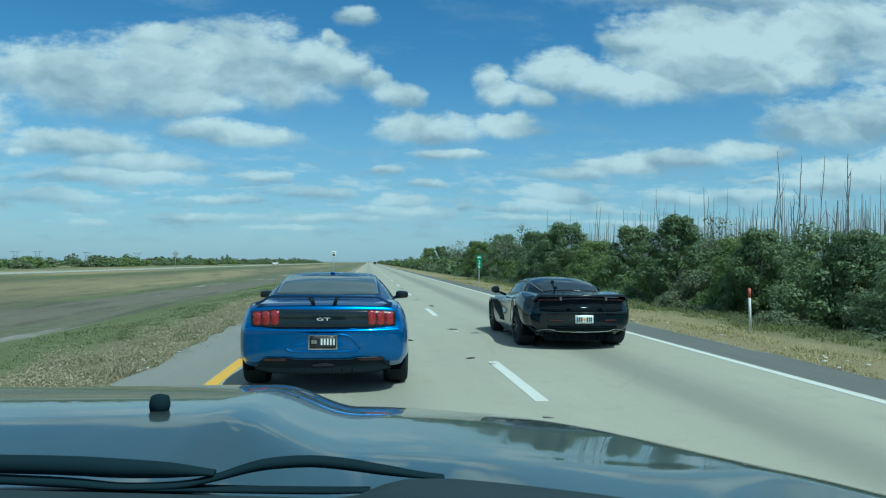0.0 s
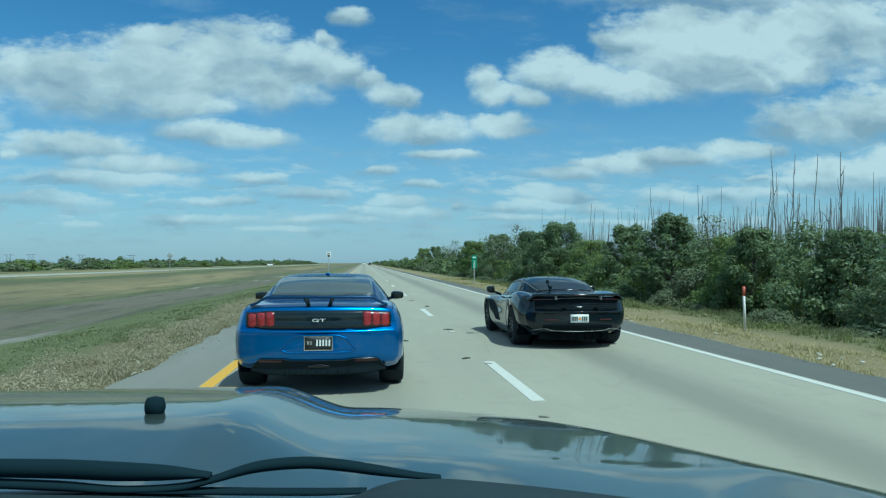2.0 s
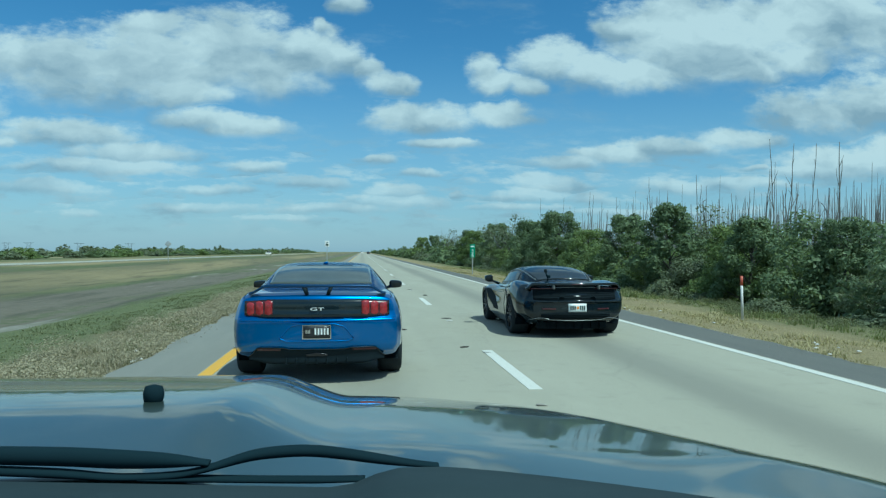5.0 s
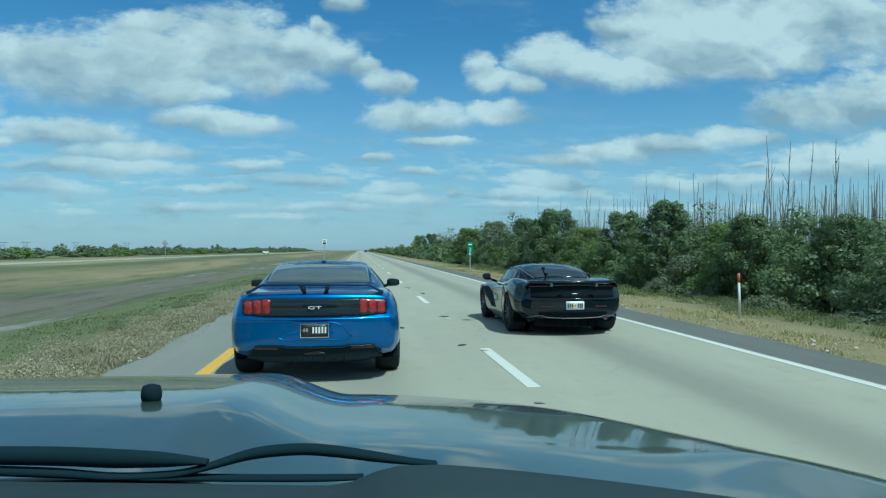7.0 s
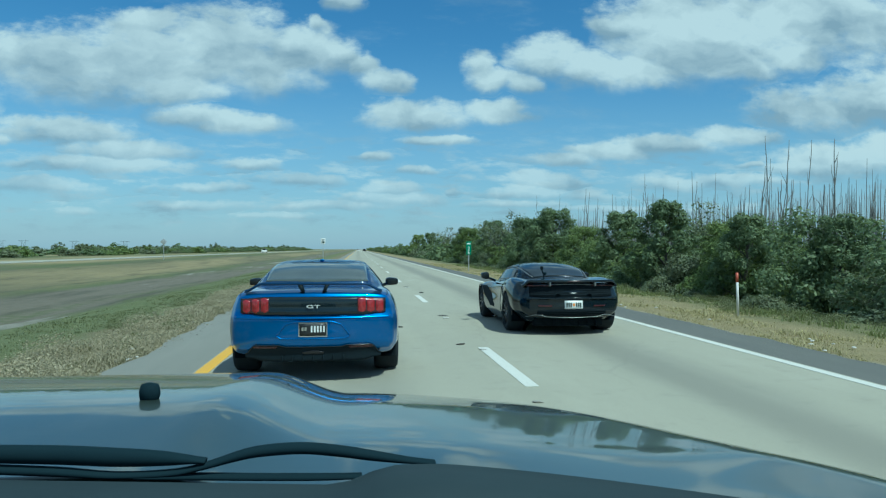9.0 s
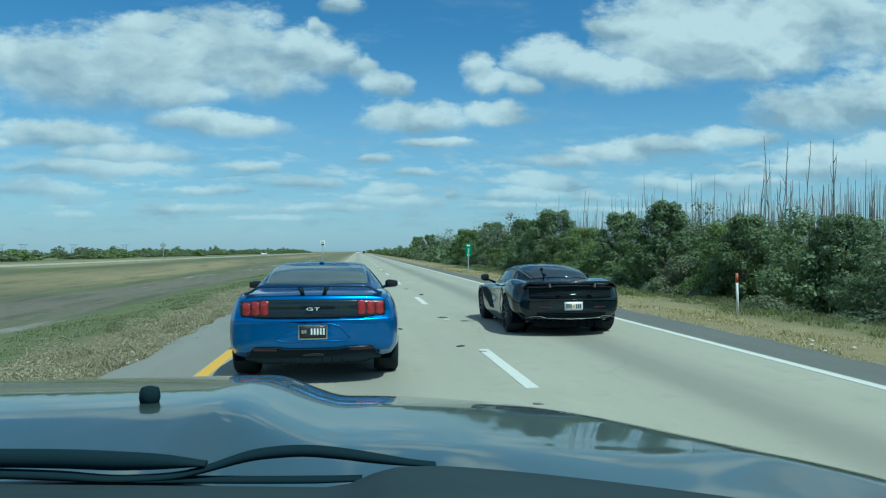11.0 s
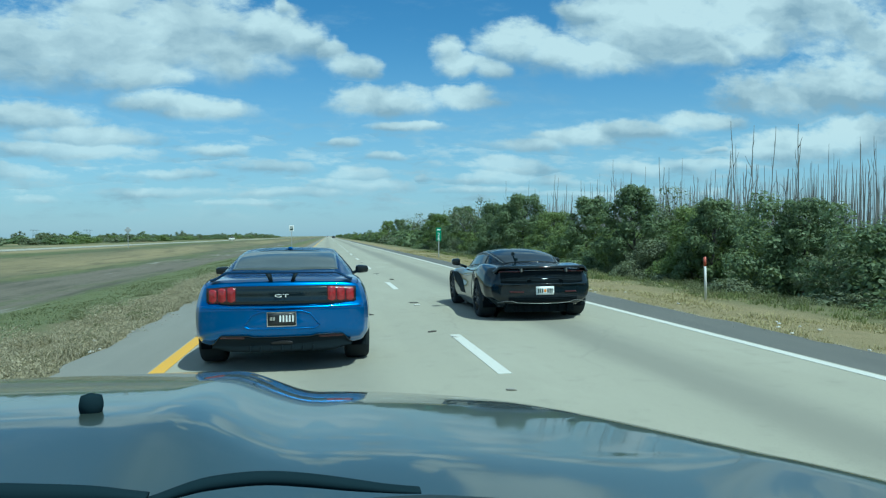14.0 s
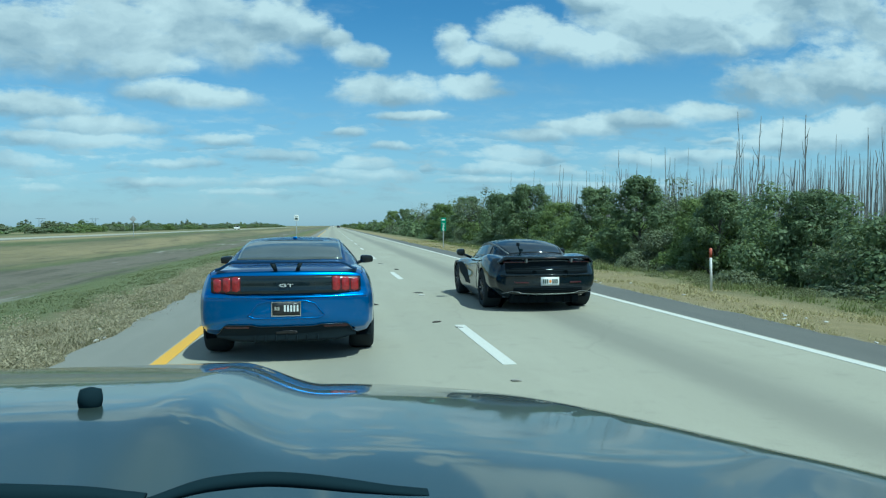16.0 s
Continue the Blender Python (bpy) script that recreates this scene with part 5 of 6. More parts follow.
def make_thick_tree(seed, height, spread, count, size, mat, label):
    """A small broadleaf tree, clothed nearly to the ground with clumps of leaves that leave gaps."""
    rng = np.random.default_rng(seed)
    ob = tagged(empty("tree"), label, "tree", "roadside trees")
    bm = bmesh.new()
    trunk = limb(bm, rng, (0, 0, -0.3), (0.04, 0.05, 1), height * 0.85, 0.10, 0.03, 0.3, 7, 8)
    blobs = []
    for k in range(46):
        f = 0.10 + 0.88 * (k + rng.random()) / 46
        a = k * 2.4 + 0.8 * rng.random()
        reach = spread * math.sin(math.pi * min(1.0, 0.30 + 0.62 * f)) ** 0.8 * (0.45 + 0.6 * rng.random())
        p = trunk[min(7, int(f * 7))]
        tip = Vector((p.x + reach * math.cos(a), p.y + reach * math.sin(a), height * f))
        if k % 2:
            limb(bm, rng, p, tip - p, (tip - p).length, 0.028, 0.007, 0.3, 3, 5)
        r = spread * (0.17 + 0.15 * rng.random())
        blobs.append((tip.x, tip.y, min(tip.z, height - r * 0.6), r, r, r * 0.74))
    part("trunk", bm, M_BARK, ob)
    v, f = leaves(rng, blobs, count, size, 0.55)
    raw("crown", v, f, mat, ob, smooth=False)
    return ob


def make_snag(seed, height):
    """A dead standing trunk with a few broken limbs."""
    rng = np.random.default_rng(seed)
    ob = tagged(empty("dead_tree"), "bare bleached dead trunk with broken limbs", "dead tree", "dead trunks")
    bm = bmesh.new()
    lean = rng.normal(size=2) * 0.03
    pts, sway = [], np.zeros(2)
    for k in range(15):
        z = (height + 0.3) * k / 14
        sway = 0.7 * sway + rng.normal(size=2) * 0.035
        pts.append(Vector((lean[0] * z + sway[0], lean[1] * z + sway[1], z - 0.3)))
    sweep(bm, pts, [0.050 - 0.034 * k / 14 for k in range(15)], 6)
    for k in range(3):
        a = rng.random() * 6.283
        limb(bm, rng, pts[7 + (seed + 2 * k) % 6], (0.35 * math.cos(a), 0.35 * math.sin(a), 1), height * (0.05 + 0.10 * rng.random()), 0.020, 0.007, 0.6, 3, 5)
    part("trunk", bm, M_DEAD, ob)
    return ob


def put(ob, x, y, turn, s=1.0, sz=None, z=None):
    c = copy_thing(ob, pose(x, y, ground_z(x) if z is None else z, 0, 0, turn) @ Matrix.Diagonal((s, s, sz or s, 1)))
    return c


def settle(ob, x, y, turn, s=1.0, sz=None):
    ob.matrix_basis = pose(x, y, ground_z(x), 0, 0, turn) @ Matrix.Diagonal((s, s, sz or s, 1))


BUSH_LABEL = "dense green roadside bush with small leaves"
LOW_LABEL = "low grey-green scrub at the verge"
near = [make_bush(11, 3.3, 2.9, 9800, 0.056, M_LEAF, BUSH_LABEL), make_bush(12, 3.4, 3.0, 9800, 0.058, M_LEAF_LIGHT, "fresh green roadside bush with pale leaves"),
        make_bush(13, 3.1, 2.6, 9000, 0.052, M_LEAF_GREY, "grey-green thicket bush with thin stems", 9), make_bush(14, 3.7, 3.3, 10500, 0.058, M_LEAF, BUSH_LABEL)]
low = [make_bush(21, 2.2, 1.25, 3600, 0.050, M_LEAF_GREY, LOW_LABEL, 8), make_bush(22, 2.0, 1.05, 3400, 0.048, M_LEAF, "low green scrub at the verge", 8)]
far = [make_bush(31, 4.2, 3.2, 1200, 0.21, M_LEAF, "distant green bush along the road"), make_bush(32, 4.0, 2.8, 1150, 0.21, M_LEAF_GREY, "distant grey-green bush along the road"),
       make_bush(33, 4.4, 3.4, 1200, 0.21, M_LEAF_LIGHT, "distant fresh green bush along the road"),
       make_bush(34, 4.2, 3.0, 400, 0.33, M_LEAF, "small distant green bush on the plain"), make_bush(35, 3.4, 3.8, 360, 0.33, M_LEAF_GREY, "small distant grey-green bush on the plain")]
spots = {id(o): 0 for o in near + low + far}


thicket = {}


def stand(ob, x, y, turn, s, sz):
    """The first call sets the model itself down, later ones copy it; the distant kinds are gathered for one joined mesh."""
    if ob in far:
        thicket.setdefault(ob.name, (ob, []))[1].append((x, y, radians(turn), s, sz))
        return
    if spots[id(ob)]:
        put(ob, x, y, turn, s, sz)
    else:
        settle(ob, x, y, turn, s, sz)
    spots[id(ob)] = 1


rng = random.Random(5)
y = 5.0
while y < 100:
    stand(low[rng.randrange(2)], 11.8 + rng.uniform(-0.6, 0.5), y, rng.uniform(0, 360), rng.uniform(0.8, 1.2), rng.uniform(0.7, 1.15))
    y += rng.uniform(1.8, 5.5) * (1 if y < 60 else 1.4)
y = 4.0
while y < 100:
    stand(near[rng.choice((0, 1, 1, 2, 2, 3))], 13.2 + rng.uniform(-0.6, 0.7), y, rng.uniform(0, 360), rng.uniform(0.85, 1.12), rng.uniform(0.84, 1.12))
    y += rng.uniform(1.9, 3.0)
y = 4.0
while y < 110:
    stand(near[rng.randrange(4)], 16.6 + rng.uniform(-1.0, 1.4), y, rng.uniform(0, 360), rng.uniform(1.0, 1.35), rng.uniform(0.92, 1.15))
    y += rng.uniform(2.7, 4.2)
y = 100.0
while y < 900:
    stand(far[rng.randrange(3)], 13.6 + rng.uniform(-1.2, 1.5), y, rng.uniform(0, 360), rng.uniform(0.9, 1.3), rng.uniform(0.75, 1.2))
    if y < 400:
        stand(far[rng.randrange(3)], 18.0 + rng.uniform(-1.5, 2.5), y, rng.uniform(0, 360), rng.uniform(1.0, 1.5), rng.uniform(0.9, 1.3))
    y += rng.uniform(3.5, 5.5) * (1 if y < 250 else 2.5)
# the rows go on beside and behind the filming car
for k in range(26):
    stand(far[rng.randrange(3)], (12.4 if k % 2 else 16.0) + rng.uniform(-0.8, 0.8), 3.0 - 1.1 * k, rng.uniform(0, 360), rng.uniform(0.85, 1.1), rng.uniform(0.8, 1.15))
# wet plain behind the first rows
for k in range(46):
    stand(far[rng.randrange(3)], rng.uniform(21, 60), rng.uniform(20, 210), rng.uniform(0, 360), rng.uniform(0.9, 1.4), rng.uniform(0.55, 0.9))
# thin line of trees beyond the far lanes
y = 120.0
while y < 1300:
    if rng.random() < 0.8:
        stand(far[rng.randrange(3)], -84 + rng.uniform(-12, 8), y, rng.uniform(0, 360), rng.uniform(1.0, 2.0) * (1 + y / 1500), rng.uniform(0.45, 0.95) * (1 + y / 1500))
    y += rng.uniform(3, 6) * (1 + y / 400)
for k in range(150):
    y = 135 + 1300 * (k / 150) ** 1.5
    tall = 1.5 if k % 11 == 3 else 1.0
    stand(far[3 + rng.randrange(2)], -116 + rng.uniform(-14, 14), y, rng.uniform(0, 360), rng.uniform(1.2, 2.0) * (1 + y / 900), rng.uniform(0.65, 1.15) * tall * (1 + y / 1500))


def join_thickets():
    """Far bushes, too many and too small to tell apart, as one mesh a colour."""
    for ob, spots_far in thicket.values():
        leaf = ob.children[0].data
        co = np.empty(len(leaf.vertices) * 3)
        leaf.vertices.foreach_get("co", co)
        co = co.reshape(-1, 3)
        vs, n = [], len(co)
        for x, y, turn, s, sz in spots_far:
            c, d = math.cos(turn) * s, math.sin(turn) * s
            vs.append(np.c_[co[:, 0] * c - co[:, 1] * d + x, co[:, 0] * d + co[:, 1] * c + y, co[:, 2] * sz + ground_z(x)])
        vs = np.concatenate(vs)
        faces = np.arange(len(vs)).reshape(-1, 4)
        tagged(raw("far_thicket", vs.tolist(), faces.tolist(), leaf.materials[0], smooth=False), "distant line of green bushes and scrub", "bushes", kind="stuff")
        for o in (*ob.children, ob):
            bpy.data.objects.remove(o)


join_thickets()
big = make_thick_tree(41, 4.6, 1.75, 18000, 0.062, M_LEAF, "tall dark green roadside tree with dense crown")
settle(big, 13.1, 47.5, 20)
round_tree = make_thick_tree(42, 4.3, 1.8, 16000, 0.062, M_LEAF_LIGHT, "round fresh green roadside tree")
settle(round_tree, 12.9, 84.0, 0)
open_tree = make_tree(43, 5.4, 2.9, 1500, 0.10, M_LEAF_GREY, "open-branched grey tree with few leaves", 0.45)
settle(open_tree, 13.6, 66.0, 70)
dark_tree = make_thick_tree(44, 3.9, 1.45, 15000, 0.060, M_LEAF, "dark green roadside tree")
settle(dark_tree, 13.0, 28.7, 130)
for ob, x, yy, turn, s in ((dark_tree, 12.9, 23.0, 250, 0.78), (big, 13.6, 19.0, 150, 0.63), (dark_tree, 13.6, 36.0, 40, 1.00), (round_tree, 14.2, 26.0, 220, 0.69), (open_tree, 15.5, 31.0, 10, 0.76),
                           (dark_tree, 13.2, 53.0, 310, 1.10), (big, 13.4, 58.0, 95, 0.97), (dark_tree, 13.6, 14.6, 80, 0.69), (big, 14.2, 96.0, 80, 1.05), (open_tree, 14.5, 120.0, 160, 1.05),
                           (dark_tree, 14.0, 140.0, 60, 1.31), (round_tree, 14.5, 175.0, 90, 1.26), (round_tree, 13.3, 42.0, 33, 0.76), (big, 13.9, 73.0, 200, 1.05)):
    put(ob, x, yy, turn, s)

# dead trunks standing in the wet ground behind
snags = [make_snag(60 + k, h) for k, h in enumerate((5.2, 6.0, 4.6, 6.8, 5.6))]
for k, (ob, x, yy) in enumerate(zip(snags, (20.5, 23.0, 21.0, 26.0, 24.5), (33.0, 36.5, 44.0, 42.0, 29.5))):
    settle(ob, x, yy, 70 * k)
for k in range(110):
    yy = rng.uniform(27, 85)
    put(snags[k % 5], 19.5 + rng.random() ** 1.2 * 22, yy, rng.uniform(0, 360), rng.uniform(0.75, 1.05), rng.uniform(0.85, 1.30))


def dead_wood():
    """The thin far stand of dead trunks, too many to tell apart."""
    g = np.random.default_rng(77)
    verts, faces = [], []
    for k in range(3200):
        yy = 38 + 230 * g.random() ** 1.1
        x = 22 + 12 * g.random() + yy * 0.35 * g.random()
        h = (3.8 + 2.8 * g.random() + (1.8 if g.random() < 0.08 else 0)) * (1 + yy / 700)
        r = 0.035 + 0.03 * g.random()
        z0 = ground_z(x) - 0.2
        lean = g.normal(size=2) * 0.10
        b = len(verts)
        for f, q in ((0, 1.0), (0.5, 0.7), (1.0, 0.25)):
            for a in (0, 2.1, 4.2):
                verts.append((x + lean[0] * f * f * 1.4 + r * q * math.cos(a), yy + lean[1] * f + r * q * math.sin(a), z0 + h * f))
        for j in (0, 3):
            for i in range(3):
                faces.append((b + j + i, b + j + (i + 1) % 3, b + j + 3 + (i + 1) % 3, b + j + 3 + i))
    tagged(raw("dead_wood", verts, faces, M_DEAD), "far stand of thin bleached dead trunks", "dead trees", kind="stuff")


dead_wood()


def tufts(name, seed, n, xs, ys, height, mat, label, lean=0.5, blades=6, width=0.008, floor=-0.22):
    """Bent grass blades, each two quads."""
    g = np.random.default_rng(seed)
    verts, faces = [], []
    for k in range(n):
        yy = ys[0] + (ys[1] - ys[0]) * g.random() ** 1.5
        x = xs[0] + (xs[1] - xs[0]) * g.random()
        clump = noise.noise((x * 0.7, yy * 0.5, seed))
        if clump < floor:
            continue
        edge = 0.55 + 0.45 * ease(0.0, 0.5, noise.noise((x * 2.1, yy * 1.6, seed + 9.0)) + 0.2)
        z0 = ground_z(x) - 0.03
        h0 = height * (0.5 + g.random()) * (0.7 + 1.5 * max(0, clump)) * edge
        for j in range(blades):
            a = g.random() * 6.283
            h = h0 * (0.6 + 0.6 * g.random())
            dx, dy = math.cos(a), math.sin(a)
            bx, by = x + 0.05 * g.normal(), yy + 0.05 * g.normal()
            w = width * (1 + yy / 25)
            l = lean * h * g.random()
            b = len(verts)
            verts += [(bx - dy * w, by + dx * w, z0), (bx + dy * w, by - dx * w, z0), (bx + dx * l * 0.4 + dy * w * 0.7, by + dy * l * 0.4 - dx * w * 0.7, z0 + h * 0.6),
                      (bx + dx * l * 0.4 - dy * w * 0.7, by + dy * l * 0.4 + dx * w * 0.7, z0 + h * 0.6), (bx + dx * l, by + dy * l, z0 + h)]
            faces += [(b, b + 1, b + 2, b + 3), (b + 3, b + 2, b + 4)]
    tagged(raw(name, verts, faces, mat, smooth=False), label, "grass", kind="stuff")


tufts("verge_grass", 1, 11000, (6.55, 10.6), (8, 75), 0.085, M_GRASS, "short dry straw-coloured verge grass", 1.6, 6, 0.006, -0.45)
tufts("verge_grass", 2, 5200, (9.4, 12.6), (8, 75), 0.17, M_GREEN_GRASS, "longer green grass under the bushes", 0.9)
tufts("dry_scrub", 3, 9000, (-4.9, -3.00), (4, 70), 0.12, M_SCRUB, "tangled dry brown scrub at the shoulder", 2.6, 9, 0.0046, -0.25)
tufts("green_weeds", 4, 9000, (-9.5, -3.6), (4, 60), 0.055, M_WEED, "short dull green grass on the median slope", 2.2, 6, 0.006, -0.4)


def scrub_clumps(name, seed, n, xs, ys, size, mat, label, per=340):
    """Low rounded clumps of dead stalks and small leaves along a shoulder."""
    g = np.random.default_rng(seed)
    blobs = []
    while len(blobs) < n:
        yy = ys[0] + (ys[1] - ys[0]) * g.random() ** 1.5
        x = xs[0] + (xs[1] - xs[0]) * g.random()
        if noise.noise((x * 0.6, yy * 0.35, seed)) < -0.12:
            continue
        r = size * (0.5 + 1.0 * g.random() ** 2)
        blobs.append((x, yy, r * 0.35, r, r * 1.2, r * 0.62))
    v, f = leaves(g, blobs, n * per, 0.015, 1.1)
    v = np.array(v)
    v[:, 2] += np.repeat([ground_z(x) - 0.04 for x in v[::4, 0]], 4)
    tagged(raw(name, v.tolist(), f, mat, smooth=False), label, "scrub", kind="stuff")


scrub_clumps("dry_scrub", 5, 380, (-4.75, -3.02), (4.5, 66), 0.27, M_SCRUB, "bushy dead brown scrub clumps along the shoulder")
scrub_clumps("green_weeds", 6, 70, (-5.6, -3.5), (4.5, 50), 0.20, M_WEED, "dull green weed clumps among the dry scrub")
scrub_clumps("verge_weeds", 7, 120, (9.6, 11.8), (9, 60), 0.22, M_WEED, "green weed clumps in the verge grass")
# ---- signs, posts, far traffic, litter ----
def make_mile_marker():
    ob = tagged(empty("mile_marker", (7.7, 50.0, ground_z(7.7))), "narrow green mile marker sign on a steel post", "sign")
    bm = bmesh.new()
    box(bm, 0, 0.03, 0.85, 0.07, 0.04, 2.0, 0.006)
    part("post", bm, M_SIGN_BACK, ob)
    bm = bmesh.new()
    box(bm, 0, 0, 1.60, 0.36, 0.012, 0.95, 0.004)
    panel = part("panel", bm, M_SIGN_GREEN, ob)
    for text, z in (("2", 1.56), ("6", 1.28)):
        lettering(text, 0.36, 0.003, M_PLATE, panel, pose(0, -0.010, z, 90))
    bm = bmesh.new()
    box(bm, 0, -0.009, 1.92, 0.24, 0.006, 0.09)
    part("heading_bar", bm, M_PLATE, panel, smooth=False)


def make_sign(x, y, top, shape, label):
    ob = tagged(empty("road_sign", (x, y, ground_z(x))), label, "sign", "road signs")
    drop = -ground_z(x)
    bm = bmesh.new()
    box(bm, 0, 0.04, (top + drop) / 2 - 0.1, 0.08, 0.05, top + drop + 0.1, 0.006)
    part("post", bm, M_SIGN_BACK, ob)
    bm = bmesh.new()
    if shape == "diamond":
        box(bm, 0, 0, top + drop, 0.76, 0.012, 0.76, 0.004, None)
        bmesh.ops.rotate(bm, verts=bm.verts, cent=(0, 0, top + drop), matrix=Matrix.Rotation(radians(45), 3, "Y"))
    else:
        box(bm, 0, 0, top + drop, 0.61, 0.012, 0.76, 0.004)
    part("panel", bm, M_SIGN_BACK if shape == "diamond" else M_PLATE, ob)
    if shape != "diamond":
        for z, h, w in ((0.22, 0.06, 0.4), (0.10, 0.06, 0.34), (-0.14, 0.24, 0.36)):
            bm = bmesh.new()
            box(bm, 0, -0.009, top + drop + z, w, 0.005, h)
            part("legend_bar", bm, M_INK, ob, smooth=False)


def make_marker_post():
    ob = tagged(empty("marker_post", (9.2, 16.6, ground_z(9.2))), "slim white marker post with red top", "post")
    bm = bmesh.new()
    tube(bm, (0, 0, -0.1), (-0.03, 0, 1.0), 0.030, 0.030, 12)
    part("post", bm, M_POST_WHITE, ob)
    bm = bmesh.new()
    tube(bm, (-0.0245, 0, 0.80), (-0.031, 0, 1.03), 0.033, 0.033, 12)
    part("red_band", bm, M_POST_RED, ob)


def make_far_car(name, x, y, turn, mat, label, size=1.0):
    ob = tagged(empty(name, (x, y, -0.02 if x < -20 else 0.0), turn), label, "car", "far traffic")
    bm = bmesh.new()
    box(bm, 0, 0, 0.62, 1.82, 4.6, 0.72, 0.16)
    part("body", bm, mat, ob)
    bm = bmesh.new()
    box(bm, 0, -0.2, 1.18, 1.50, 2.6, 0.56, 0.18)
    for v in bm.verts:
        if v.co.z > 1.2:
            v.co.x *= 0.82
            v.co.y *= 0.72
    part("cabin", bm, M_SMOKE, ob)
    bm = bmesh.new()
    box(bm, 0, -0.2, 1.47, 1.16, 1.75, 0.05, 0.02)
    part("roof", bm, mat, ob)
    for sx in (-0.78, 0.78):
        for sy in (-1.4, 1.4):
            bm = bmesh.new()
            tube(bm, (sx - 0.1, sy, 0.32), (sx + 0.1, sy, 0.32), 0.32, 0.32, 16)
            part("wheel", bm, M_TYRE, ob)
    for sx in (-0.7, 0.7):
        bm = bmesh.new()
        box(bm, sx, -2.29, 0.78, 0.3, 0.06, 0.14, 0.02)
        part("lamp", bm, M_RED, ob)


def make_pylon(x, y):
    ob = tagged(empty("power_pylon", (x, y, -0.6)), "distant steel power line pylon", "pylon", "power pylons")
    for s in (-1, 1):
        bm = bmesh.new()
        tube(bm, (s * 7, 0, 0), (s * 5.5, 0, 30), 0.7, 0.45, 6)
        part("leg", bm, M_PYLON, ob)
    bm = bmesh.new()
    box(bm, 0, 0, 27.5, 30, 0.8, 1.2)
    part("crossarm", bm, M_PYLON, ob)
    for a, b in (((-7, 0, 6), (5.8, 0, 25)), ((7, 0, 6), (-5.8, 0, 25))):
        bm = bmesh.new()
        tube(bm, a, b, 0.35, 0.35, 5)
        part("brace", bm, M_PYLON, ob)


make_mile_marker()
make_sign(-30.5, 118.0, 2.6, "diamond", "grey diamond road sign back on a post")
make_sign(-4.6, 96.0, 2.5, "panel", "white rectangular road sign on a post")
make_marker_post()
make_far_car("car", -38.0, 300.0, 180, M_POST_WHITE, "small white car on the far carriageway")
make_far_car("car", 0.0, 520.0, 0, M_POST_WHITE, "pale car far ahead on the road")
make_far_car("car", 3.6, 430.0, 0, M_RIM, "dark car far ahead on the road")
for x, y in ((-1210, 2350), (-1120, 2420), (-1035, 2380), (-930, 2500), (-800, 2600), (-1330, 2300)):
    make_pylon(x, y)


def make_scrap(x, y, sx, sy, seed, mat, name, label, category, group, z=0.0):
    rng_s = random.Random(seed)
    bm = bmesh.new()
    bmesh.ops.create_icosphere(bm, subdivisions=2, radius=0.5)
    for v in bm.verts:
        k = 1 + 0.5 * noise.noise(v.co * 2.3 + Vector((seed, 0, 0)))
        v.co = Vector((v.co.x * sx * k, v.co.y * sy * k, max(-0.3, v.co.z) * 0.03 * k + 0.010))
    ob = part(name, bm, mat)
    ob.location = (x, y, z)
    ob.rotation_euler = (0, 0, rng_s.uniform(0, 3))
    tagged(ob, label, category, group)


for k, (x, y, sx, sy) in enumerate(((1.80, 10.3, 0.13, 0.06), (1.55, 10.9, 0.16, 0.05), (1.70, 6.7, 0.10, 0.04), (0.75, 13.5, 0.10, 0.22), (0.5, 27.0, 0.2, 0.2), (2.1, 24.0, 0.22, 0.14))):
    make_scrap(x, y, sx, sy, k, (M_PEBBLE, M_DEBRIS, M_GRIT)[min(k, 2)] if k < 3 else M_DEBRIS, "road_debris", "flat torn scrap lying on the road", "debris", "road debris")
for k in range(36):
    r = random.Random(100 + k)
    side = k % 2
    x = (X_RIGHT + 0.15 + 0.9 * r.random() ** 2) if side else (X_LEFT - 0.05 - 0.5 * r.random() ** 2)
    make_scrap(x, 7 + 30 * r.random() ** 1.3, 0.04 + 0.07 * r.random(), 0.04 + 0.04 * r.random(), 40 + k, M_PEBBLE, "litter", "pale scrap of litter in the verge", "litter", "verge litter", ground_z(x) + 0.02)


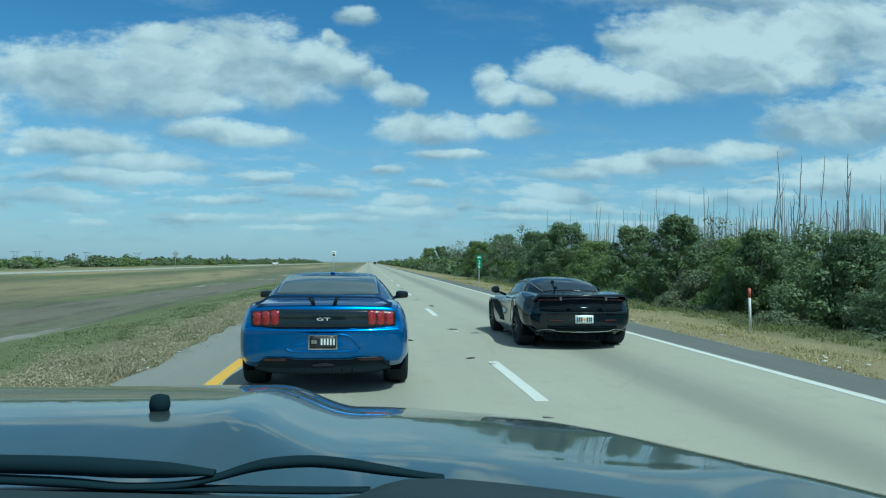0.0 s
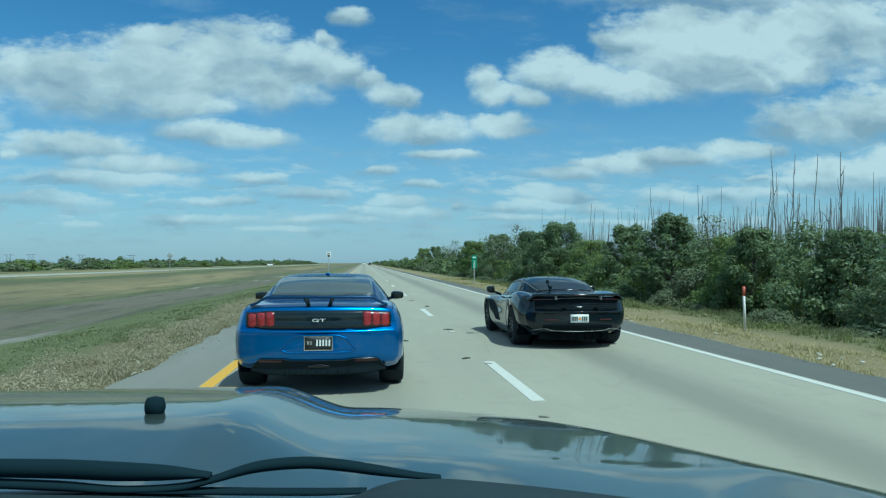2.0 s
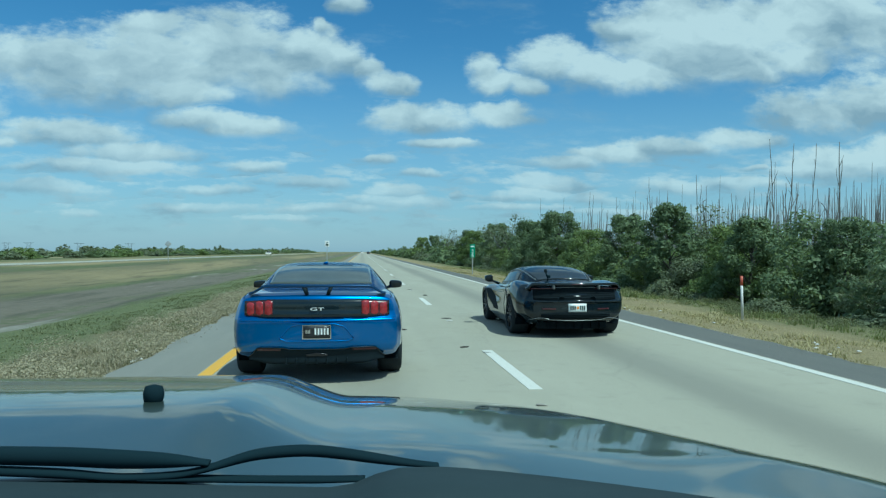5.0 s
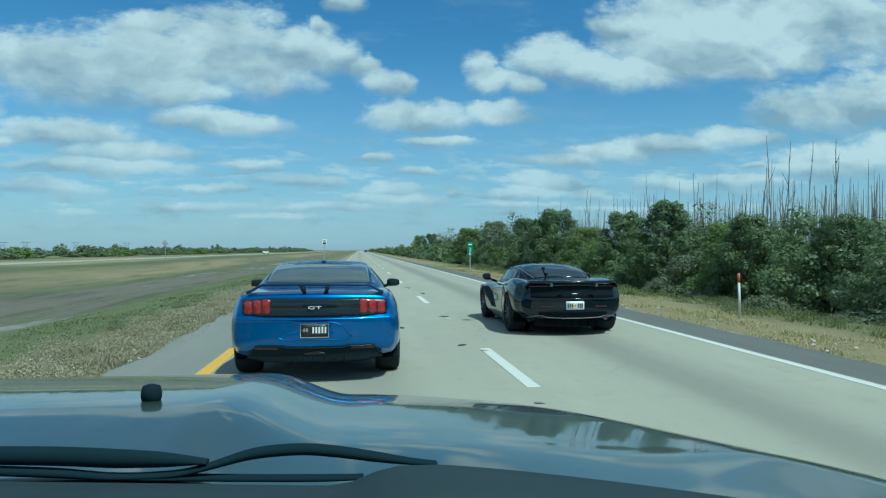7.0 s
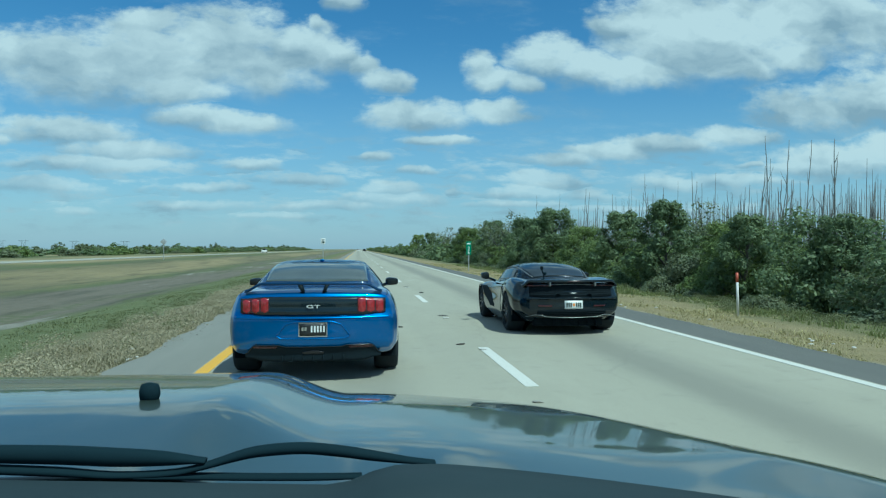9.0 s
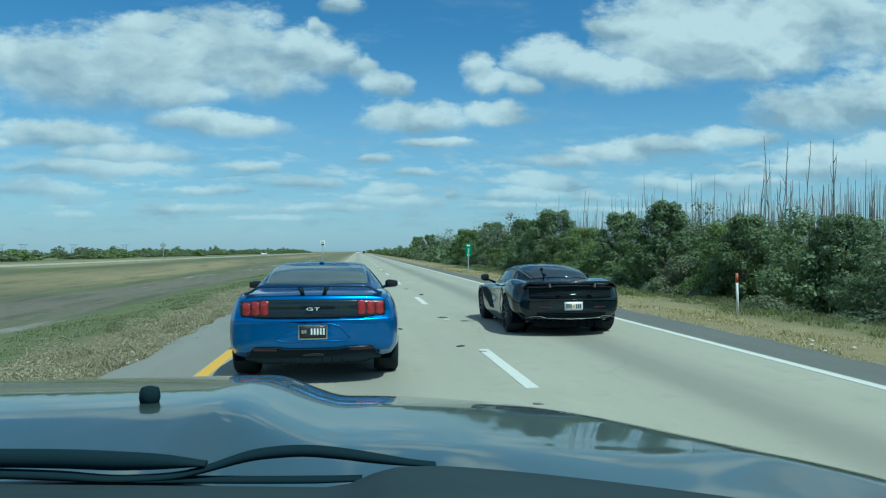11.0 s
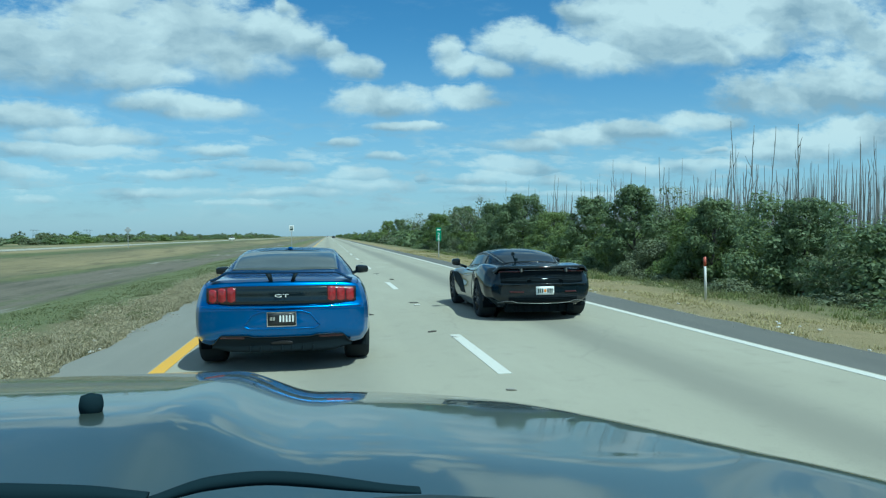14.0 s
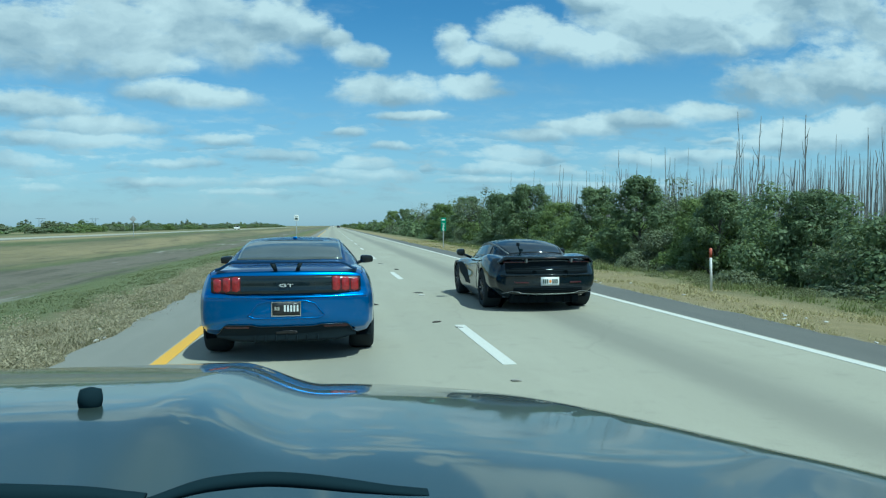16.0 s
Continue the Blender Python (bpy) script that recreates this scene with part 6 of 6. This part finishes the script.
def make_reflector(y):
    """A raised reflector on the lane line, with the tar patch of an older one beside it."""
    ob = tagged(empty("lane_reflector", (X_DASH, y, 0.0)), "small pale raised reflector on the lane line", "reflector", "lane reflectors")
    bm = bmesh.new()
    box(bm, 0, 0, 0.009, 0.12, 0.11, 0.018, 0.006)
    body = part("base", bm, M_PEBBLE, ob)
    bm = bmesh.new()
    box(bm, 0, -0.0555, 0.010, 0.09, 0.004, 0.010)
    part("lens", bm, M_CHROME, body, smooth=False)
    bm = bmesh.new()
    n = 14
    rim = [(0.10 * math.cos(2 * math.pi * k / n) * (1 + 0.18 * math.sin(3 * k)), 0.62 + 0.13 * math.sin(2 * math.pi * k / n)) for k in range(n)]
    slab(bm, rim, 0.004, lambda a, b, c: Vector((a, b, 0.001 + c)))
    part("tar_patch", bm, M_DEBRIS, ob, "dark tar patch left by an older reflector", smooth=False)
    return ob


reflector = make_reflector(15.1)
for k in range(1, 12):
    copy_thing(reflector, pose(X_DASH, 15.1 + 12.19 * k, 0.0))


def crumbs():
    """Loose grit along both crumbling shoulder edges."""
    g = np.random.default_rng(91)
    for x0, seed_label in ((X_LEFT, "pale grit along the median shoulder edge"), (X_RIGHT, "pale grit along the outer shoulder edge")):
        verts, faces = [], []
        for k in range(600):
            yy = 5 + 45 * g.random() ** 1.6
            x = x0 + g.normal() * 0.13
            r = 0.004 + 0.016 * g.random() ** 3
            z = max(-0.012 if (x > X_LEFT if x0 < 0 else x < X_RIGHT) else ground_z(x), ground_z(x)) + r * 0.3
            b = len(verts)
            verts += [(x - r, yy, z), (x + r, yy + r * 0.3, z), (x, yy - r, z), (x + r * 0.2, yy + r, z), (x, yy, z + r * 0.7), (x, yy, z - r * 0.6)]
            faces += [(b, b + 2, b + 4), (b + 2, b + 1, b + 4), (b + 1, b + 3, b + 4), (b + 3, b, b + 4), (b + 2, b, b + 5), (b + 1, b + 2, b + 5), (b + 3, b + 1, b + 5), (b, b + 3, b + 5)]
        tagged(raw("gravel", verts, faces, M_GRIT, smooth=False), seed_label, "gravel", kind="stuff")


crumbs()
